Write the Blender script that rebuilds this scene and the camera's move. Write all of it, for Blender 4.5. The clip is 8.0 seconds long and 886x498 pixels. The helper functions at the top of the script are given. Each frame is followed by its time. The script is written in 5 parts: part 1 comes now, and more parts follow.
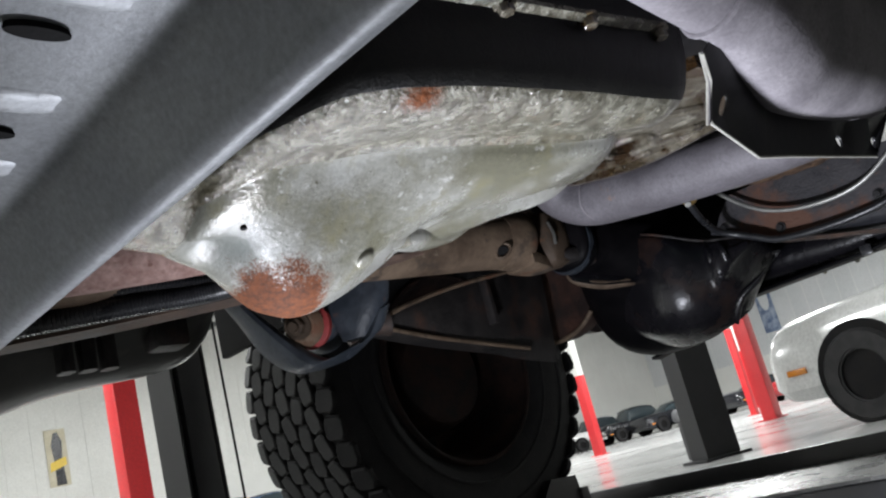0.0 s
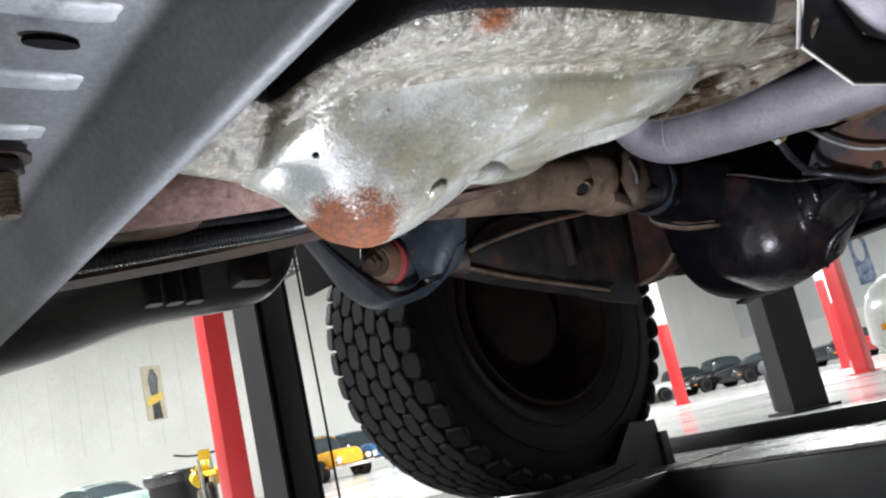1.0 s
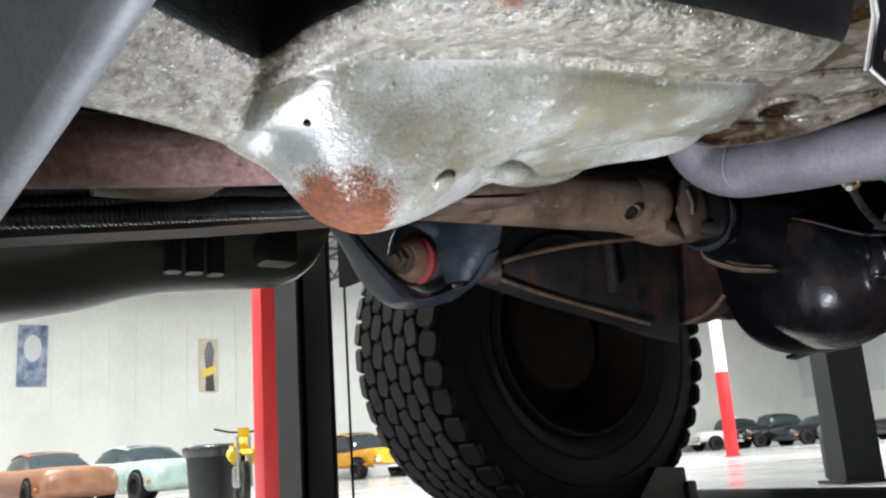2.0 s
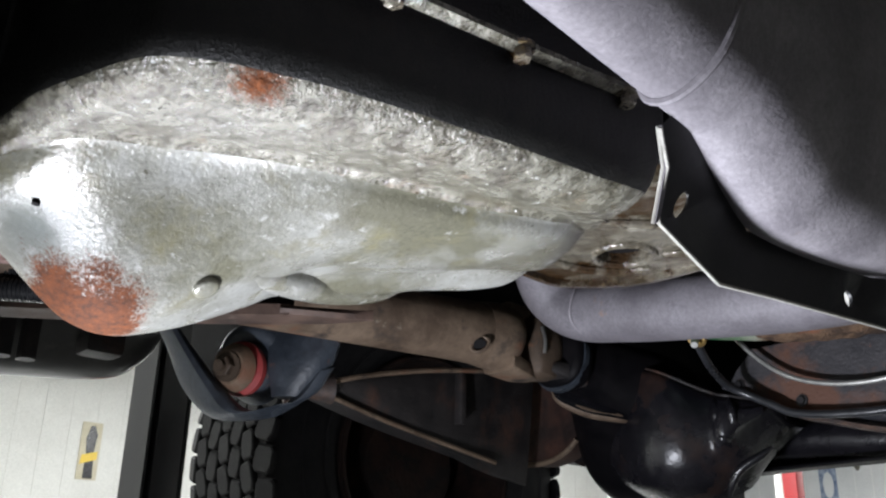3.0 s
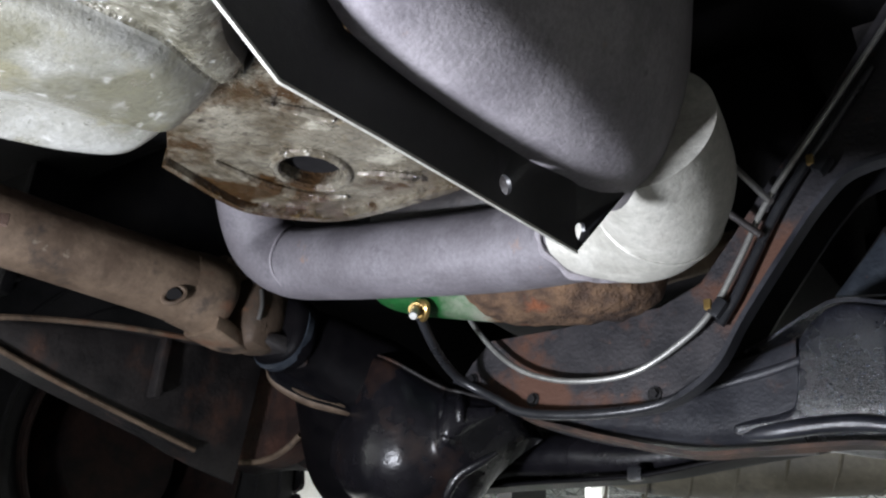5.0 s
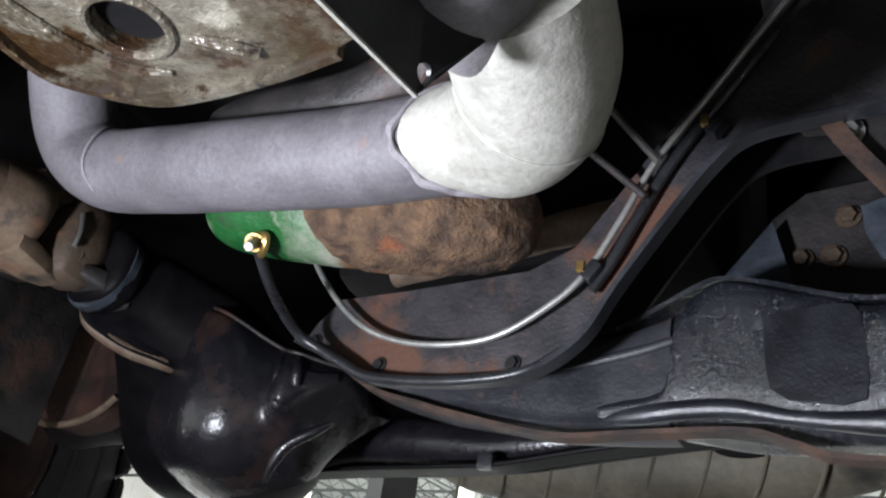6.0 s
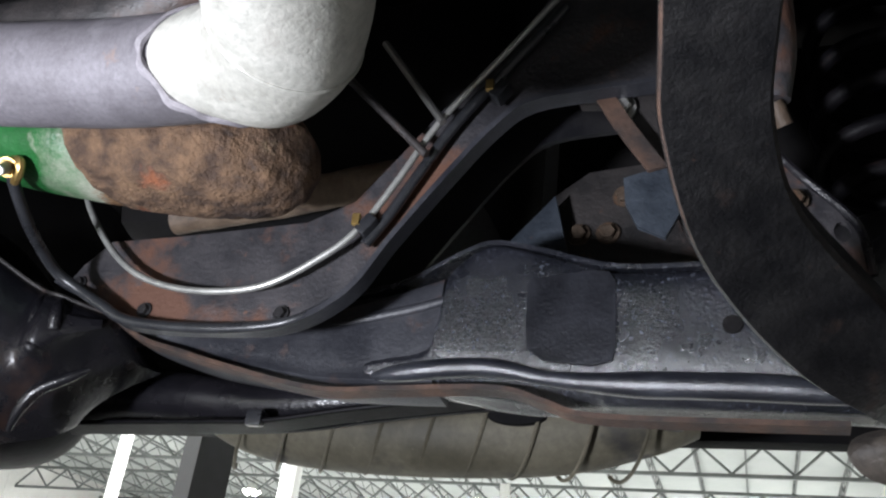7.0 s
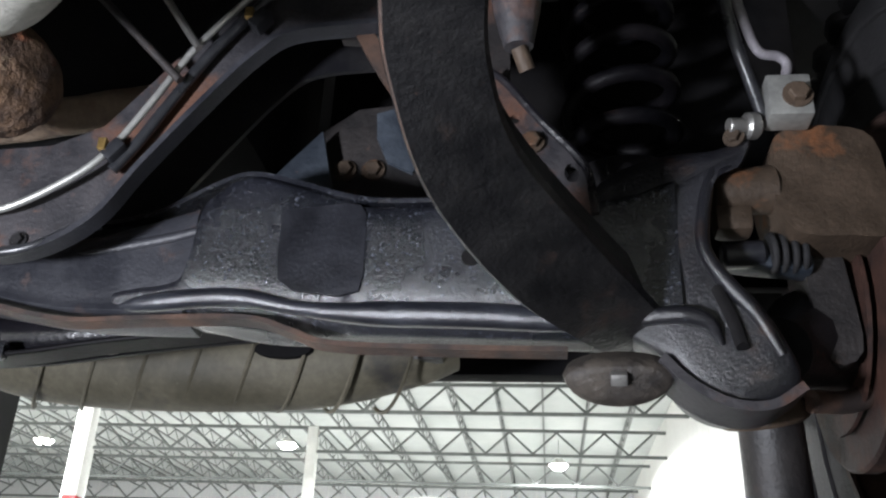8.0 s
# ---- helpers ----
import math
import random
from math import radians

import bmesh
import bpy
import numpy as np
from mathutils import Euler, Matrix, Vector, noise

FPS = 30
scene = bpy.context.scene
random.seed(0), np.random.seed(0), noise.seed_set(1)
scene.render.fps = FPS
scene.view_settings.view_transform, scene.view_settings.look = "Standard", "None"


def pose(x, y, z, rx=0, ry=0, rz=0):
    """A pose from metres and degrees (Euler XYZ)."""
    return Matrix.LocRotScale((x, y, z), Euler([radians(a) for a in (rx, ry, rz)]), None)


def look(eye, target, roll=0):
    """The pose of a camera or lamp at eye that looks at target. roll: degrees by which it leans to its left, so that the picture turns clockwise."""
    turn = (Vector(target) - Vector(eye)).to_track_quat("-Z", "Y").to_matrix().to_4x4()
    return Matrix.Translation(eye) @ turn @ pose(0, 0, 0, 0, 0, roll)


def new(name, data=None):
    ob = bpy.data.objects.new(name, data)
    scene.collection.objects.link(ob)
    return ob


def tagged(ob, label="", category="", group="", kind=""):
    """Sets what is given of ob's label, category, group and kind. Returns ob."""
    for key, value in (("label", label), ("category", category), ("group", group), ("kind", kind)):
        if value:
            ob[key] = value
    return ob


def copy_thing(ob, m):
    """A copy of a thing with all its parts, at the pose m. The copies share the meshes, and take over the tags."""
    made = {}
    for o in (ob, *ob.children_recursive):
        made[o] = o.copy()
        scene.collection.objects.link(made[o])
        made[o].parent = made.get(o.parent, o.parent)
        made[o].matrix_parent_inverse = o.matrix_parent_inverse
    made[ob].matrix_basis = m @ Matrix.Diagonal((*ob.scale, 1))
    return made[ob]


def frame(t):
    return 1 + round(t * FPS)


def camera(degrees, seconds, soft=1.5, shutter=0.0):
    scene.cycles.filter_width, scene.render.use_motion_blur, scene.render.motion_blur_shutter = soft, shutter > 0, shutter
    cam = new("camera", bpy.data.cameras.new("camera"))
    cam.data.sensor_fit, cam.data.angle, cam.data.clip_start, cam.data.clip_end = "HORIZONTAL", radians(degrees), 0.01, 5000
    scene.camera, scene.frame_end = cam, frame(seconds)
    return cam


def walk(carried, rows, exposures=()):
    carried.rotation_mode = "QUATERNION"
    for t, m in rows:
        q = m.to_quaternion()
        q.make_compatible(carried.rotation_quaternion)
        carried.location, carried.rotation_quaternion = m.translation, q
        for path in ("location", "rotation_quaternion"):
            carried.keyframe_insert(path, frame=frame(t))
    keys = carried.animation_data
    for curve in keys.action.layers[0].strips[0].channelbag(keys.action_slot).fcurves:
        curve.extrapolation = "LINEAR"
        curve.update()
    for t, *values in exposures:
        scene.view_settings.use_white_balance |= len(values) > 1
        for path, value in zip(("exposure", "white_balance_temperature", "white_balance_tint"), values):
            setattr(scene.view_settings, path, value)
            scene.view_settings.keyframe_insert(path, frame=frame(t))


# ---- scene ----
cam = camera(52.6, 8.0, soft=2.2)
PATH = [
    (0, (0.002, -0.034, 0.405), (-1.343, 1.365, 0.89), -14.7),
    (0.5, (0.001, -0.032, 0.395), (-1.427, 1.309, 0.796), -15.4),
    (1, (-0.003, -0.022, 0.392), (-1.501, 1.236, 0.807), -12.8),
    (1.2, (-0.009, -0.001, 0.396), (-1.533, 1.231, 0.797), -11.1),
    (2.3, (-0.03, 0.102, 0.387), (-1.592, 1.235, 0.911), -1.6),
    (2.5, (-0.031, 0.131, 0.398), (-1.549, 1.297, 0.979), -0.7),
    (3, (-0.011, 0.195, 0.413), (-1.421, 1.432, 1.107), 1.2),
    (3.5, (-0.013, 0.244, 0.409), (-1.335, 1.544, 1.157), 1.6),
    (4, (-0.019, 0.311, 0.399), (-1.281, 1.668, 1.151), 2.9),
    (4.5, (-0.037, 0.387, 0.374), (-1.255, 1.778, 1.138), 3.7),
    (4.7, (-0.032, 0.424, 0.378), (-1.218, 1.833, 1.158), 4.2),
    (5.8, (-0.059, 0.623, 0.338), (-1.091, 2.087, 1.227), 8.2),
    (6, (-0.077, 0.644, 0.336), (-1.027, 2.151, 1.245), 8.4),
    (6.5, (-0.063, 0.676, 0.322), (-0.917, 2.241, 1.23), 9.0),
    (7, (-0.026, 0.698, 0.319), (-0.657, 2.354, 1.247), 7.3),
    (7.5, (0.017, 0.71, 0.308), (-0.416, 2.447, 1.202), 5.3),
    (8, (0.034, 0.705, 0.307), (-0.199, 2.5, 1.158), 2.7),
]
walk(cam, [(t, look(eye, target, lean)) for t, eye, target, lean in PATH], ((0.0, -0.4), (0.6, -0.05), (1.0, 0.0), (4.0, -0.1), (4.5, 0.08), (5.0, 0.25), (6.0, 0.6), (7.0, 0.75), (7.5, 0.85), (8.0, 0.88)))

# ---- world and large lights ----
TRUCK_Z = 0.15        # height of the truck's own zero over the hall floor
world = bpy.data.worlds.new("hall_air")
scene.world = world
world.use_nodes = True
world.node_tree.nodes["Background"].inputs[0].default_value = (0.9, 0.95, 1.0, 1)
world.node_tree.nodes["Background"].inputs[1].default_value = 0.3


def area_lamp(name, m, sx, sy, watts, colour=(1, 1, 1), shape="RECTANGLE", spread=180):
    lamp = bpy.data.lights.new(name, "AREA")
    lamp.shape, lamp.size, lamp.size_y, lamp.energy, lamp.color, lamp.spread = shape, sx, sy, watts, colour, radians(spread)
    ob = new(name, lamp)
    ob.matrix_world = m
    return ob


# work light lying on the floor beside the gearbox, shining up and across
area_lamp("work_light_beam", look((-0.69, 0.40, 0.11), (-0.32, 0.86, 0.68)), 0.13, 0.13, 11.5, (0.92, 0.955, 1.06), "DISK", 140)
# hall lights under the roof
HIGH_BAYS = [(lx, ly) for lx in (-21, -10.5) for ly in (-13, 3, 19, 36)] + [(0.4, 39)]
for lx, ly in HIGH_BAYS:
    area_lamp("hall_light_beam", pose(lx, ly, 8.12), 1.4, 1.4, 2300, (0.98, 1.0, 1.0), "DISK")


# ---- materials ----
def surf(name, c1, c2, scale=8.0, rough=0.5, metal=0.0, bump=0.2, grain=90.0, spots=None, rough_var=0.15, cut=0.5, width=0.12, coat=0.0, bump_dist=0.004, stretch=(1, 1, 1), spec=0.5, film=0.22):
    """Two colours mixed by a coarse noise, a fine grain in colour and relief, and kinds of spots
    (colour, noise scale, threshold, edge, roughness)."""
    m = bpy.data.materials.new(name)
    m.use_nodes = True
    nt = m.node_tree
    n, l = nt.nodes, nt.links
    bs = n["Principled BSDF"]
    tc = n.new("ShaderNodeTexCoord")
    mp = n.new("ShaderNodeMapping")
    mp.inputs["Scale"].default_value = stretch
    l.new(tc.outputs["Object"], mp.inputs["Vector"])

    def noise_tex(sc, detail=6.0, r=0.6):
        t = n.new("ShaderNodeTexNoise")
        t.inputs["Scale"].default_value, t.inputs["Detail"].default_value, t.inputs["Roughness"].default_value = sc, detail, r
        l.new(mp.outputs["Vector"], t.inputs["Vector"])
        return t.outputs["Fac"]

    def ramp(src, lo, hi):
        r = n.new("ShaderNodeMapRange")
        r.inputs["From Min"].default_value, r.inputs["From Max"].default_value = lo, hi
        l.new(src, r.inputs["Value"])
        return r.outputs["Result"]

    def mix(fac, a, b, mode="MIX"):
        x = n.new("ShaderNodeMix")
        x.data_type, x.blend_type = "RGBA", mode
        if isinstance(fac, float):
            x.inputs["Factor"].default_value = fac
        else:
            l.new(fac, x.inputs["Factor"])
        for sock, v in ((x.inputs["A"], a), (x.inputs["B"], b)):
            if isinstance(v, tuple):
                sock.default_value = (*v, 1)
            else:
                l.new(v, sock)
        return x.outputs["Result"]

    def mixf(fac, a, b):
        x = n.new("ShaderNodeMix")
        x.data_type = "FLOAT"
        l.new(fac, x.inputs["Factor"])
        for sock, v in ((x.inputs["A"], a), (x.inputs["B"], b)):
            if isinstance(v, float):
                sock.default_value = v
            else:
                l.new(v, sock)
        return x.outputs["Result"]

    coarse = noise_tex(scale)
    fine = noise_tex(grain, 4.0, 0.7)
    col = mix(ramp(coarse, cut - width, cut + width), c1, c2)
    col = mix(ramp(fine, 0.25, 0.75), col, mix(0.35, col, (0.0, 0.0, 0.0)))
    ro = mixf(coarse, max(rough - rough_var, 0.03), min(rough + rough_var, 1.0))
    me = None
    for colour, sc, th, edge, rr in spots or ():
        f = ramp(noise_tex(sc, 8.0, 0.65), th, th + edge)
        col = mix(f, col, colour)
        ro = mixf(f, ro, rr)
        if metal:
            me = mixf(f, me if me is not None else metal, 0.0)
    l.new(col, bs.inputs["Base Color"])
    l.new(ro, bs.inputs["Roughness"])
    bs.inputs["Metallic"].default_value = metal
    bs.inputs["Specular IOR Level"].default_value = spec
    if me is not None:
        l.new(me, bs.inputs["Metallic"])
    bs.inputs["Coat Weight"].default_value = coat
    bs.inputs["Coat Roughness"].default_value = film
    if bump:
        b = n.new("ShaderNodeBump")
        b.inputs["Strength"].default_value, b.inputs["Distance"].default_value = bump, bump_dist
        add = n.new("ShaderNodeMath")
        add.operation = "ADD"
        l.new(fine, add.inputs[0])
        l.new(coarse, add.inputs[1])
        l.new(add.outputs[0], b.inputs["Height"])
        l.new(b.outputs["Normal"], bs.inputs["Normal"])
        l.new(b.outputs["Normal"], bs.inputs["Coat Normal"])
    return m


def plain(name, c, rough=0.5, metal=0.0, emit=0.0):
    m = bpy.data.materials.new(name)
    m.use_nodes = True
    bs = m.node_tree.nodes["Principled BSDF"]
    bs.inputs["Base Color"].default_value, bs.inputs["Roughness"].default_value, bs.inputs["Metallic"].default_value = (*c, 1), rough, metal
    if emit:
        bs.inputs["Emission Color"].default_value, bs.inputs["Emission Strength"].default_value = (*c, 1), emit
    return m


RUST = (0.17, 0.065, 0.028)
CASTING = surf("oily_cast_aluminium", (0.145, 0.14, 0.10), (0.35, 0.35, 0.325), 11, 0.27, 0.15, 0.4, 260, [((0.14, 0.13, 0.08), 24, 0.52, 0.18, 0.22), ((0.055, 0.05, 0.032), 130, 0.645, 0.07, 0.2), ((0.50, 0.50, 0.48), 60, 0.60, 0.16, 0.2), ((0.10, 0.095, 0.07), 8, 0.54, 0.14, 0.3)], rough_var=0.12, bump_dist=0.002, coat=0.8, film=0.13)
GRIMY = surf("grimy_cast_aluminium", (0.085, 0.078, 0.052), (0.25, 0.24, 0.19), 70, 0.26, 0.15, 0.8, 190, [((0.045, 0.04, 0.027), 130, 0.56, 0.10, 0.2), ((0.46, 0.47, 0.44), 120, 0.61, 0.08, 0.2), ((0.20, 0.11, 0.055), 18, 0.62, 0.16, 0.4), ((0.085, 0.072, 0.042), 12, 0.53, 0.16, 0.25)], bump_dist=0.0035, coat=1.0, film=0.10)
EXHAUST = surf("dull_exhaust_steel", (0.21, 0.195, 0.213), (0.31, 0.29, 0.31), 16, 0.66, 0.15, 0.2, 260, [((0.28, 0.19, 0.15), 22, 0.66, 0.1, 0.7), ((0.12, 0.11, 0.12), 60, 0.62, 0.12, 0.7), ((0.10, 0.095, 0.10), 6, 0.58, 0.16, 0.7)])
PIPE = surf("sooty_pipe_steel", (0.120, 0.110, 0.122), (0.180, 0.168, 0.185), 14, 0.62, 0.15, 0.2, 240, [((0.20, 0.125, 0.09), 20, 0.66, 0.1, 0.7), ((0.075, 0.07, 0.08), 30, 0.56, 0.2, 0.6), ((0.24, 0.23, 0.245), 9, 0.58, 0.16, 0.6)])
SILVER = surf("silver_exhaust_paint", (0.44, 0.43, 0.385), (0.58, 0.57, 0.52), 24, 0.48, 0.25, 0.22, 160, [((0.24, 0.16, 0.11), 40, 0.66, 0.08, 0.7), ((0.28, 0.265, 0.235), 12, 0.56, 0.14, 0.5)], bump_dist=0.005)
SHIELD = surf("galvanised_shield", (0.56, 0.58, 0.61), (0.70, 0.72, 0.74), 14, 0.50, 0.2, 0.10, 300, [((0.68, 0.69, 0.70), 220, 0.72, 0.04, 0.5), ((0.26, 0.26, 0.28), 22, 0.66, 0.1, 0.6)], rough_var=0.08)
BLACK = surf("black_chassis_paint", (0.010, 0.010, 0.012), (0.022, 0.021, 0.022), 14, 0.34, 0.0, 0.25, 130, [(RUST, 9, 0.66, 0.06, 0.7)])
# The blue-grey flecks are small glints put into the colour.
KNUCKLE = surf("oily_black_forging", (0.006, 0.006, 0.008), (0.017, 0.017, 0.021), 14, 0.34, 0.0, 0.5, 300, [((0.04, 0.022, 0.015), 16, 0.58, 0.14, 0.5), ((0.07, 0.075, 0.09), 260, 0.62, 0.12, 0.25)], rough_var=0.1, bump_dist=0.002, coat=0.5)
GLOSS = surf("wet_black_paint", (0.006, 0.006, 0.008), (0.014, 0.013, 0.016), 10, 0.26, 0.0, 0.3, 60, [((0.045, 0.022, 0.014), 8, 0.56, 0.22, 0.5)], rough_var=0.1, coat=0.2, spec=0.35)
SATIN = surf("satin_black_paint", (0.003, 0.003, 0.004), (0.008, 0.007, 0.008), 12, 0.5, 0.0, 0.15, 80, [((0.03, 0.016, 0.012), 9, 0.64, 0.12, 0.7)], spec=0.08)
FORGED = surf("dark_forged_arm_steel", (0.005, 0.005, 0.006), (0.012, 0.0115, 0.012), 26, 0.36, 0.0, 0.55, 150, [((0.036, 0.019, 0.013), 18, 0.60, 0.16, 0.7), ((0.09, 0.09, 0.10), 150, 0.69, 0.06, 0.3), ((0.08, 0.038, 0.024), 55, 0.68, 0.08, 0.7)], bump_dist=0.003, coat=0.35)
# Sparkle on the forging is painted in as pale bluish flecks.
BEAM = surf("blue_black_forged_steel", (0.008, 0.009, 0.012), (0.018, 0.019, 0.026), 10, 0.28, 0.0, 0.7, 300, [((0.11, 0.12, 0.15), 240, 0.58, 0.12, 0.18), ((0.05, 0.026, 0.018), 34, 0.70, 0.10, 0.55)], rough_var=0.08, bump_dist=0.0018, coat=1.0, film=0.14)
# Paler, glossier copy of BEAM; its colour holds part of the fold's highlight.
FOLD = surf("highlight_fold_steel", (0.018, 0.019, 0.025), (0.042, 0.045, 0.056), 14, 0.32, 0.2, 0.4, 300, [(RUST, 12, 0.68, 0.08, 0.7)], rough_var=0.08, bump_dist=0.002, coat=0.8, film=0.2)
BEAMPAD = surf("smooth_dark_steel", (0.010, 0.0105, 0.0135), (0.022, 0.023, 0.029), 20, 0.34, 0.0, 0.4, 260, [(RUST, 20, 0.70, 0.08, 0.7)], spec=0.4, coat=0.4, bump_dist=0.002)
RAILBROWN = surf("brown_rail_rust", (0.060, 0.038, 0.030), (0.125, 0.078, 0.058), 20, 0.6, 0.0, 0.35, 160, [((0.022, 0.017, 0.016), 30, 0.60, 0.12, 0.6), ((0.19, 0.14, 0.11), 12, 0.66, 0.10, 0.7)])
RUSTED = surf("rusted_black_steel", (0.016, 0.0150, 0.0155), (0.036, 0.031, 0.030), 20, 0.5, 0.0, 0.35, 150, [((0.095, 0.043, 0.027), 8, 0.55, 0.18, 0.7), ((0.15, 0.07, 0.038), 26, 0.66, 0.14, 0.8)])
FLAKED = surf("black_paint_flaking_to_rust", (0.026, 0.025, 0.029), (0.052, 0.048, 0.052), 24, 0.55, 0.0, 0.35, 170, [((0.100, 0.046, 0.029), 5, 0.52, 0.07, 0.75), ((0.075, 0.052, 0.048), 17, 0.58, 0.06, 0.7), ((0.19, 0.085, 0.045), 60, 0.66, 0.08, 0.8), ((0.012, 0.012, 0.013), 34, 0.64, 0.05, 0.5)])
ARMSTEEL = surf("blue_grey_pressed_steel", (0.020, 0.021, 0.027), (0.044, 0.045, 0.053), 16, 0.42, 0.0, 0.4, 220, [((0.085, 0.045, 0.032), 15, 0.60, 0.14, 0.7), ((0.14, 0.14, 0.16), 180, 0.69, 0.06, 0.3)], bump_dist=0.002)
RUSTEDGE = surf("rusty_flange_edge", (0.038, 0.030, 0.028), (0.105, 0.060, 0.042), 24, 0.6, 0.0, 0.3, 180, [((0.20, 0.17, 0.14), 40, 0.66, 0.08, 0.6)])
SHAFT = surf("brown_driveshaft_steel", (0.12, 0.082, 0.056), (0.25, 0.18, 0.125), 12, 0.6, 0.2, 0.25, 120, [((0.035, 0.027, 0.023), 16, 0.56, 0.12, 0.6), ((0.15, 0.065, 0.035), 7, 0.56, 0.1, 0.7), ((0.30, 0.26, 0.20), 26, 0.66, 0.1, 0.6)])
PINKRUST = surf("pink_rust_scale", (0.20, 0.11, 0.092), (0.31, 0.20, 0.175), 70, 0.8, 0.0, 0.6, 190, [((0.11, 0.05, 0.036), 110, 0.60, 0.1, 0.8)], bump_dist=0.004)
MUD = surf("caked_brown_rust", (0.065, 0.036, 0.022), (0.185, 0.108, 0.060), 40, 0.8, 0.0, 0.9, 120, [((0.030, 0.019, 0.015), 24, 0.55, 0.12, 0.6), ((0.27, 0.20, 0.125), 22, 0.61, 0.10, 0.8), ((0.20, 0.068, 0.028), 12, 0.60, 0.08, 0.8)], bump_dist=0.006)
GREEN = surf("green_engine_paint", (0.011, 0.095, 0.022), (0.022, 0.15, 0.038), 16, 0.4, 0.0, 0.5, 80, [((0.24, 0.25, 0.19), 26, 0.58, 0.14, 0.6), ((0.42, 0.10, 0.03), 24, 0.66, 0.05, 0.6), ((0.03, 0.03, 0.02), 14, 0.60, 0.15, 0.6)])
OILY = surf("oil_soaked_cast_iron", (0.06, 0.042, 0.020), (0.23, 0.21, 0.165), 17, 0.13, 0.25, 0.9, 60, [((0.034, 0.018, 0.007), 9, 0.47, 0.07, 0.06), ((0.12, 0.083, 0.038), 22, 0.60, 0.10, 0.10), ((0.30, 0.285, 0.23), 13, 0.60, 0.08, 0.12), ((0.018, 0.014, 0.010), 45, 0.60, 0.08, 0.10)], bump_dist=0.006, coat=1.0, film=0.07)
CALIPER = surf("brown_rusted_iron", (0.055, 0.037, 0.024), (0.10, 0.068, 0.046), 16, 0.62, 0.1, 0.35, 160, [((0.20, 0.075, 0.026), 14, 0.58, 0.14, 0.8), ((0.02, 0.018, 0.016), 30, 0.60, 0.1, 0.5)], bump_dist=0.004)
RUBBER = surf("black_tyre_rubber", (0.013, 0.013, 0.014), (0.028, 0.027, 0.028), 10, 0.66, 0.0, 0.3, 160, spec=0.25)
MUDDY = surf("grey_mud_on_rust", (0.022, 0.018, 0.016), (0.075, 0.062, 0.050), 30, 0.6, 0.0, 0.7, 140, [((0.19, 0.175, 0.155), 26, 0.56, 0.10, 0.7), ((0.010, 0.009, 0.009), 40, 0.56, 0.10, 0.35)], bump_dist=0.003)
HOSE = surf("black_conduit_plastic", (0.018, 0.019, 0.022), (0.030, 0.031, 0.035), 30, 0.30, 0.0, 0.1, 100)
BLUEBLACK = surf("blue_black_bracket_paint", (0.022, 0.028, 0.038), (0.045, 0.055, 0.07), 22, 0.45, 0.0, 0.3, 140, [(RUST, 20, 0.64, 0.08, 0.7)])
ZINC = surf("zinc_plated_line", (0.42, 0.42, 0.40), (0.52, 0.52, 0.49), 30, 0.4, 0.6, 0.05, 100)
BRASS = surf("brass", (0.55, 0.36, 0.12), (0.65, 0.45, 0.18), 40, 0.35, 0.8, 0.1, 100)
BUSHRED = surf("red_polyurethane", (0.36, 0.045, 0.045), (0.44, 0.07, 0.065), 30, 0.55, 0.0, 0.2, 120)
DUCT = surf("dusty_grey_plastic", (0.070, 0.062, 0.040), (0.145, 0.130, 0.092), 9, 0.65, 0.0, 0.2, 90, [((0.028, 0.026, 0.024), 10, 0.56, 0.14, 0.6), ((0.19, 0.17, 0.12), 22, 0.62, 0.12, 0.7)])
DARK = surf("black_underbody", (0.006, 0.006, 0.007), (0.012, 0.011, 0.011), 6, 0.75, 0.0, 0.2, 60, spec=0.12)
# Shade on the casing's unlit side, painted black; pale flecks stand for glints.
SHADEBLACK = surf("shade_blackened_casting", (0.005, 0.005, 0.005), (0.012, 0.0115, 0.010), 60, 0.45, 0.0, 0.5, 420, [((0.10, 0.095, 0.08), 190, 0.70, 0.06, 0.25)], bump_dist=0.0025, spec=0.3)
RUSTRED = surf("dark_red_rust", (0.024, 0.014, 0.012), (0.074, 0.034, 0.024), 14, 0.72, 0.0, 0.5, 100, [((0.014, 0.011, 0.011), 20, 0.54, 0.15, 0.6)], spec=0.3)
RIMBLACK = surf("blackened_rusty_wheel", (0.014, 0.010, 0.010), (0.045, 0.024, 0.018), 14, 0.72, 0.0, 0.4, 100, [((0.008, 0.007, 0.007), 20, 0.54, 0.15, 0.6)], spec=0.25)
BODY = surf("black_body_panel", (0.024, 0.024, 0.022), (0.046, 0.044, 0.040), 5, 0.34, 0.0, 0.1, 60, [((0.07, 0.066, 0.056), 14, 0.62, 0.14, 0.5)], coat=0.6, film=0.14)
STEEL = surf("bright_bolt_steel", (0.35, 0.34, 0.32), (0.48, 0.47, 0.45), 40, 0.35, 0.8, 0.2, 160)
TAN = surf("tan_dirty_rubber", (0.22, 0.16, 0.10), (0.32, 0.26, 0.19), 30, 0.7, 0.0, 0.5, 90)
LIFTBLACK = surf("black_lift_paint", (0.014, 0.014, 0.016), (0.024, 0.024, 0.026), 5, 0.42, 0.0, 0.1, 120)
LIFTGREY = surf("dark_grey_lift_paint", (0.009, 0.009, 0.010), (0.016, 0.016, 0.018), 4, 0.5, 0.0, 0.08, 120, spec=0.3)
TREADPLATE = surf("dark_tread_plate", (0.20, 0.20, 0.20), (0.30, 0.30, 0.29), 6, 0.28, 0.7, 0.1, 120)
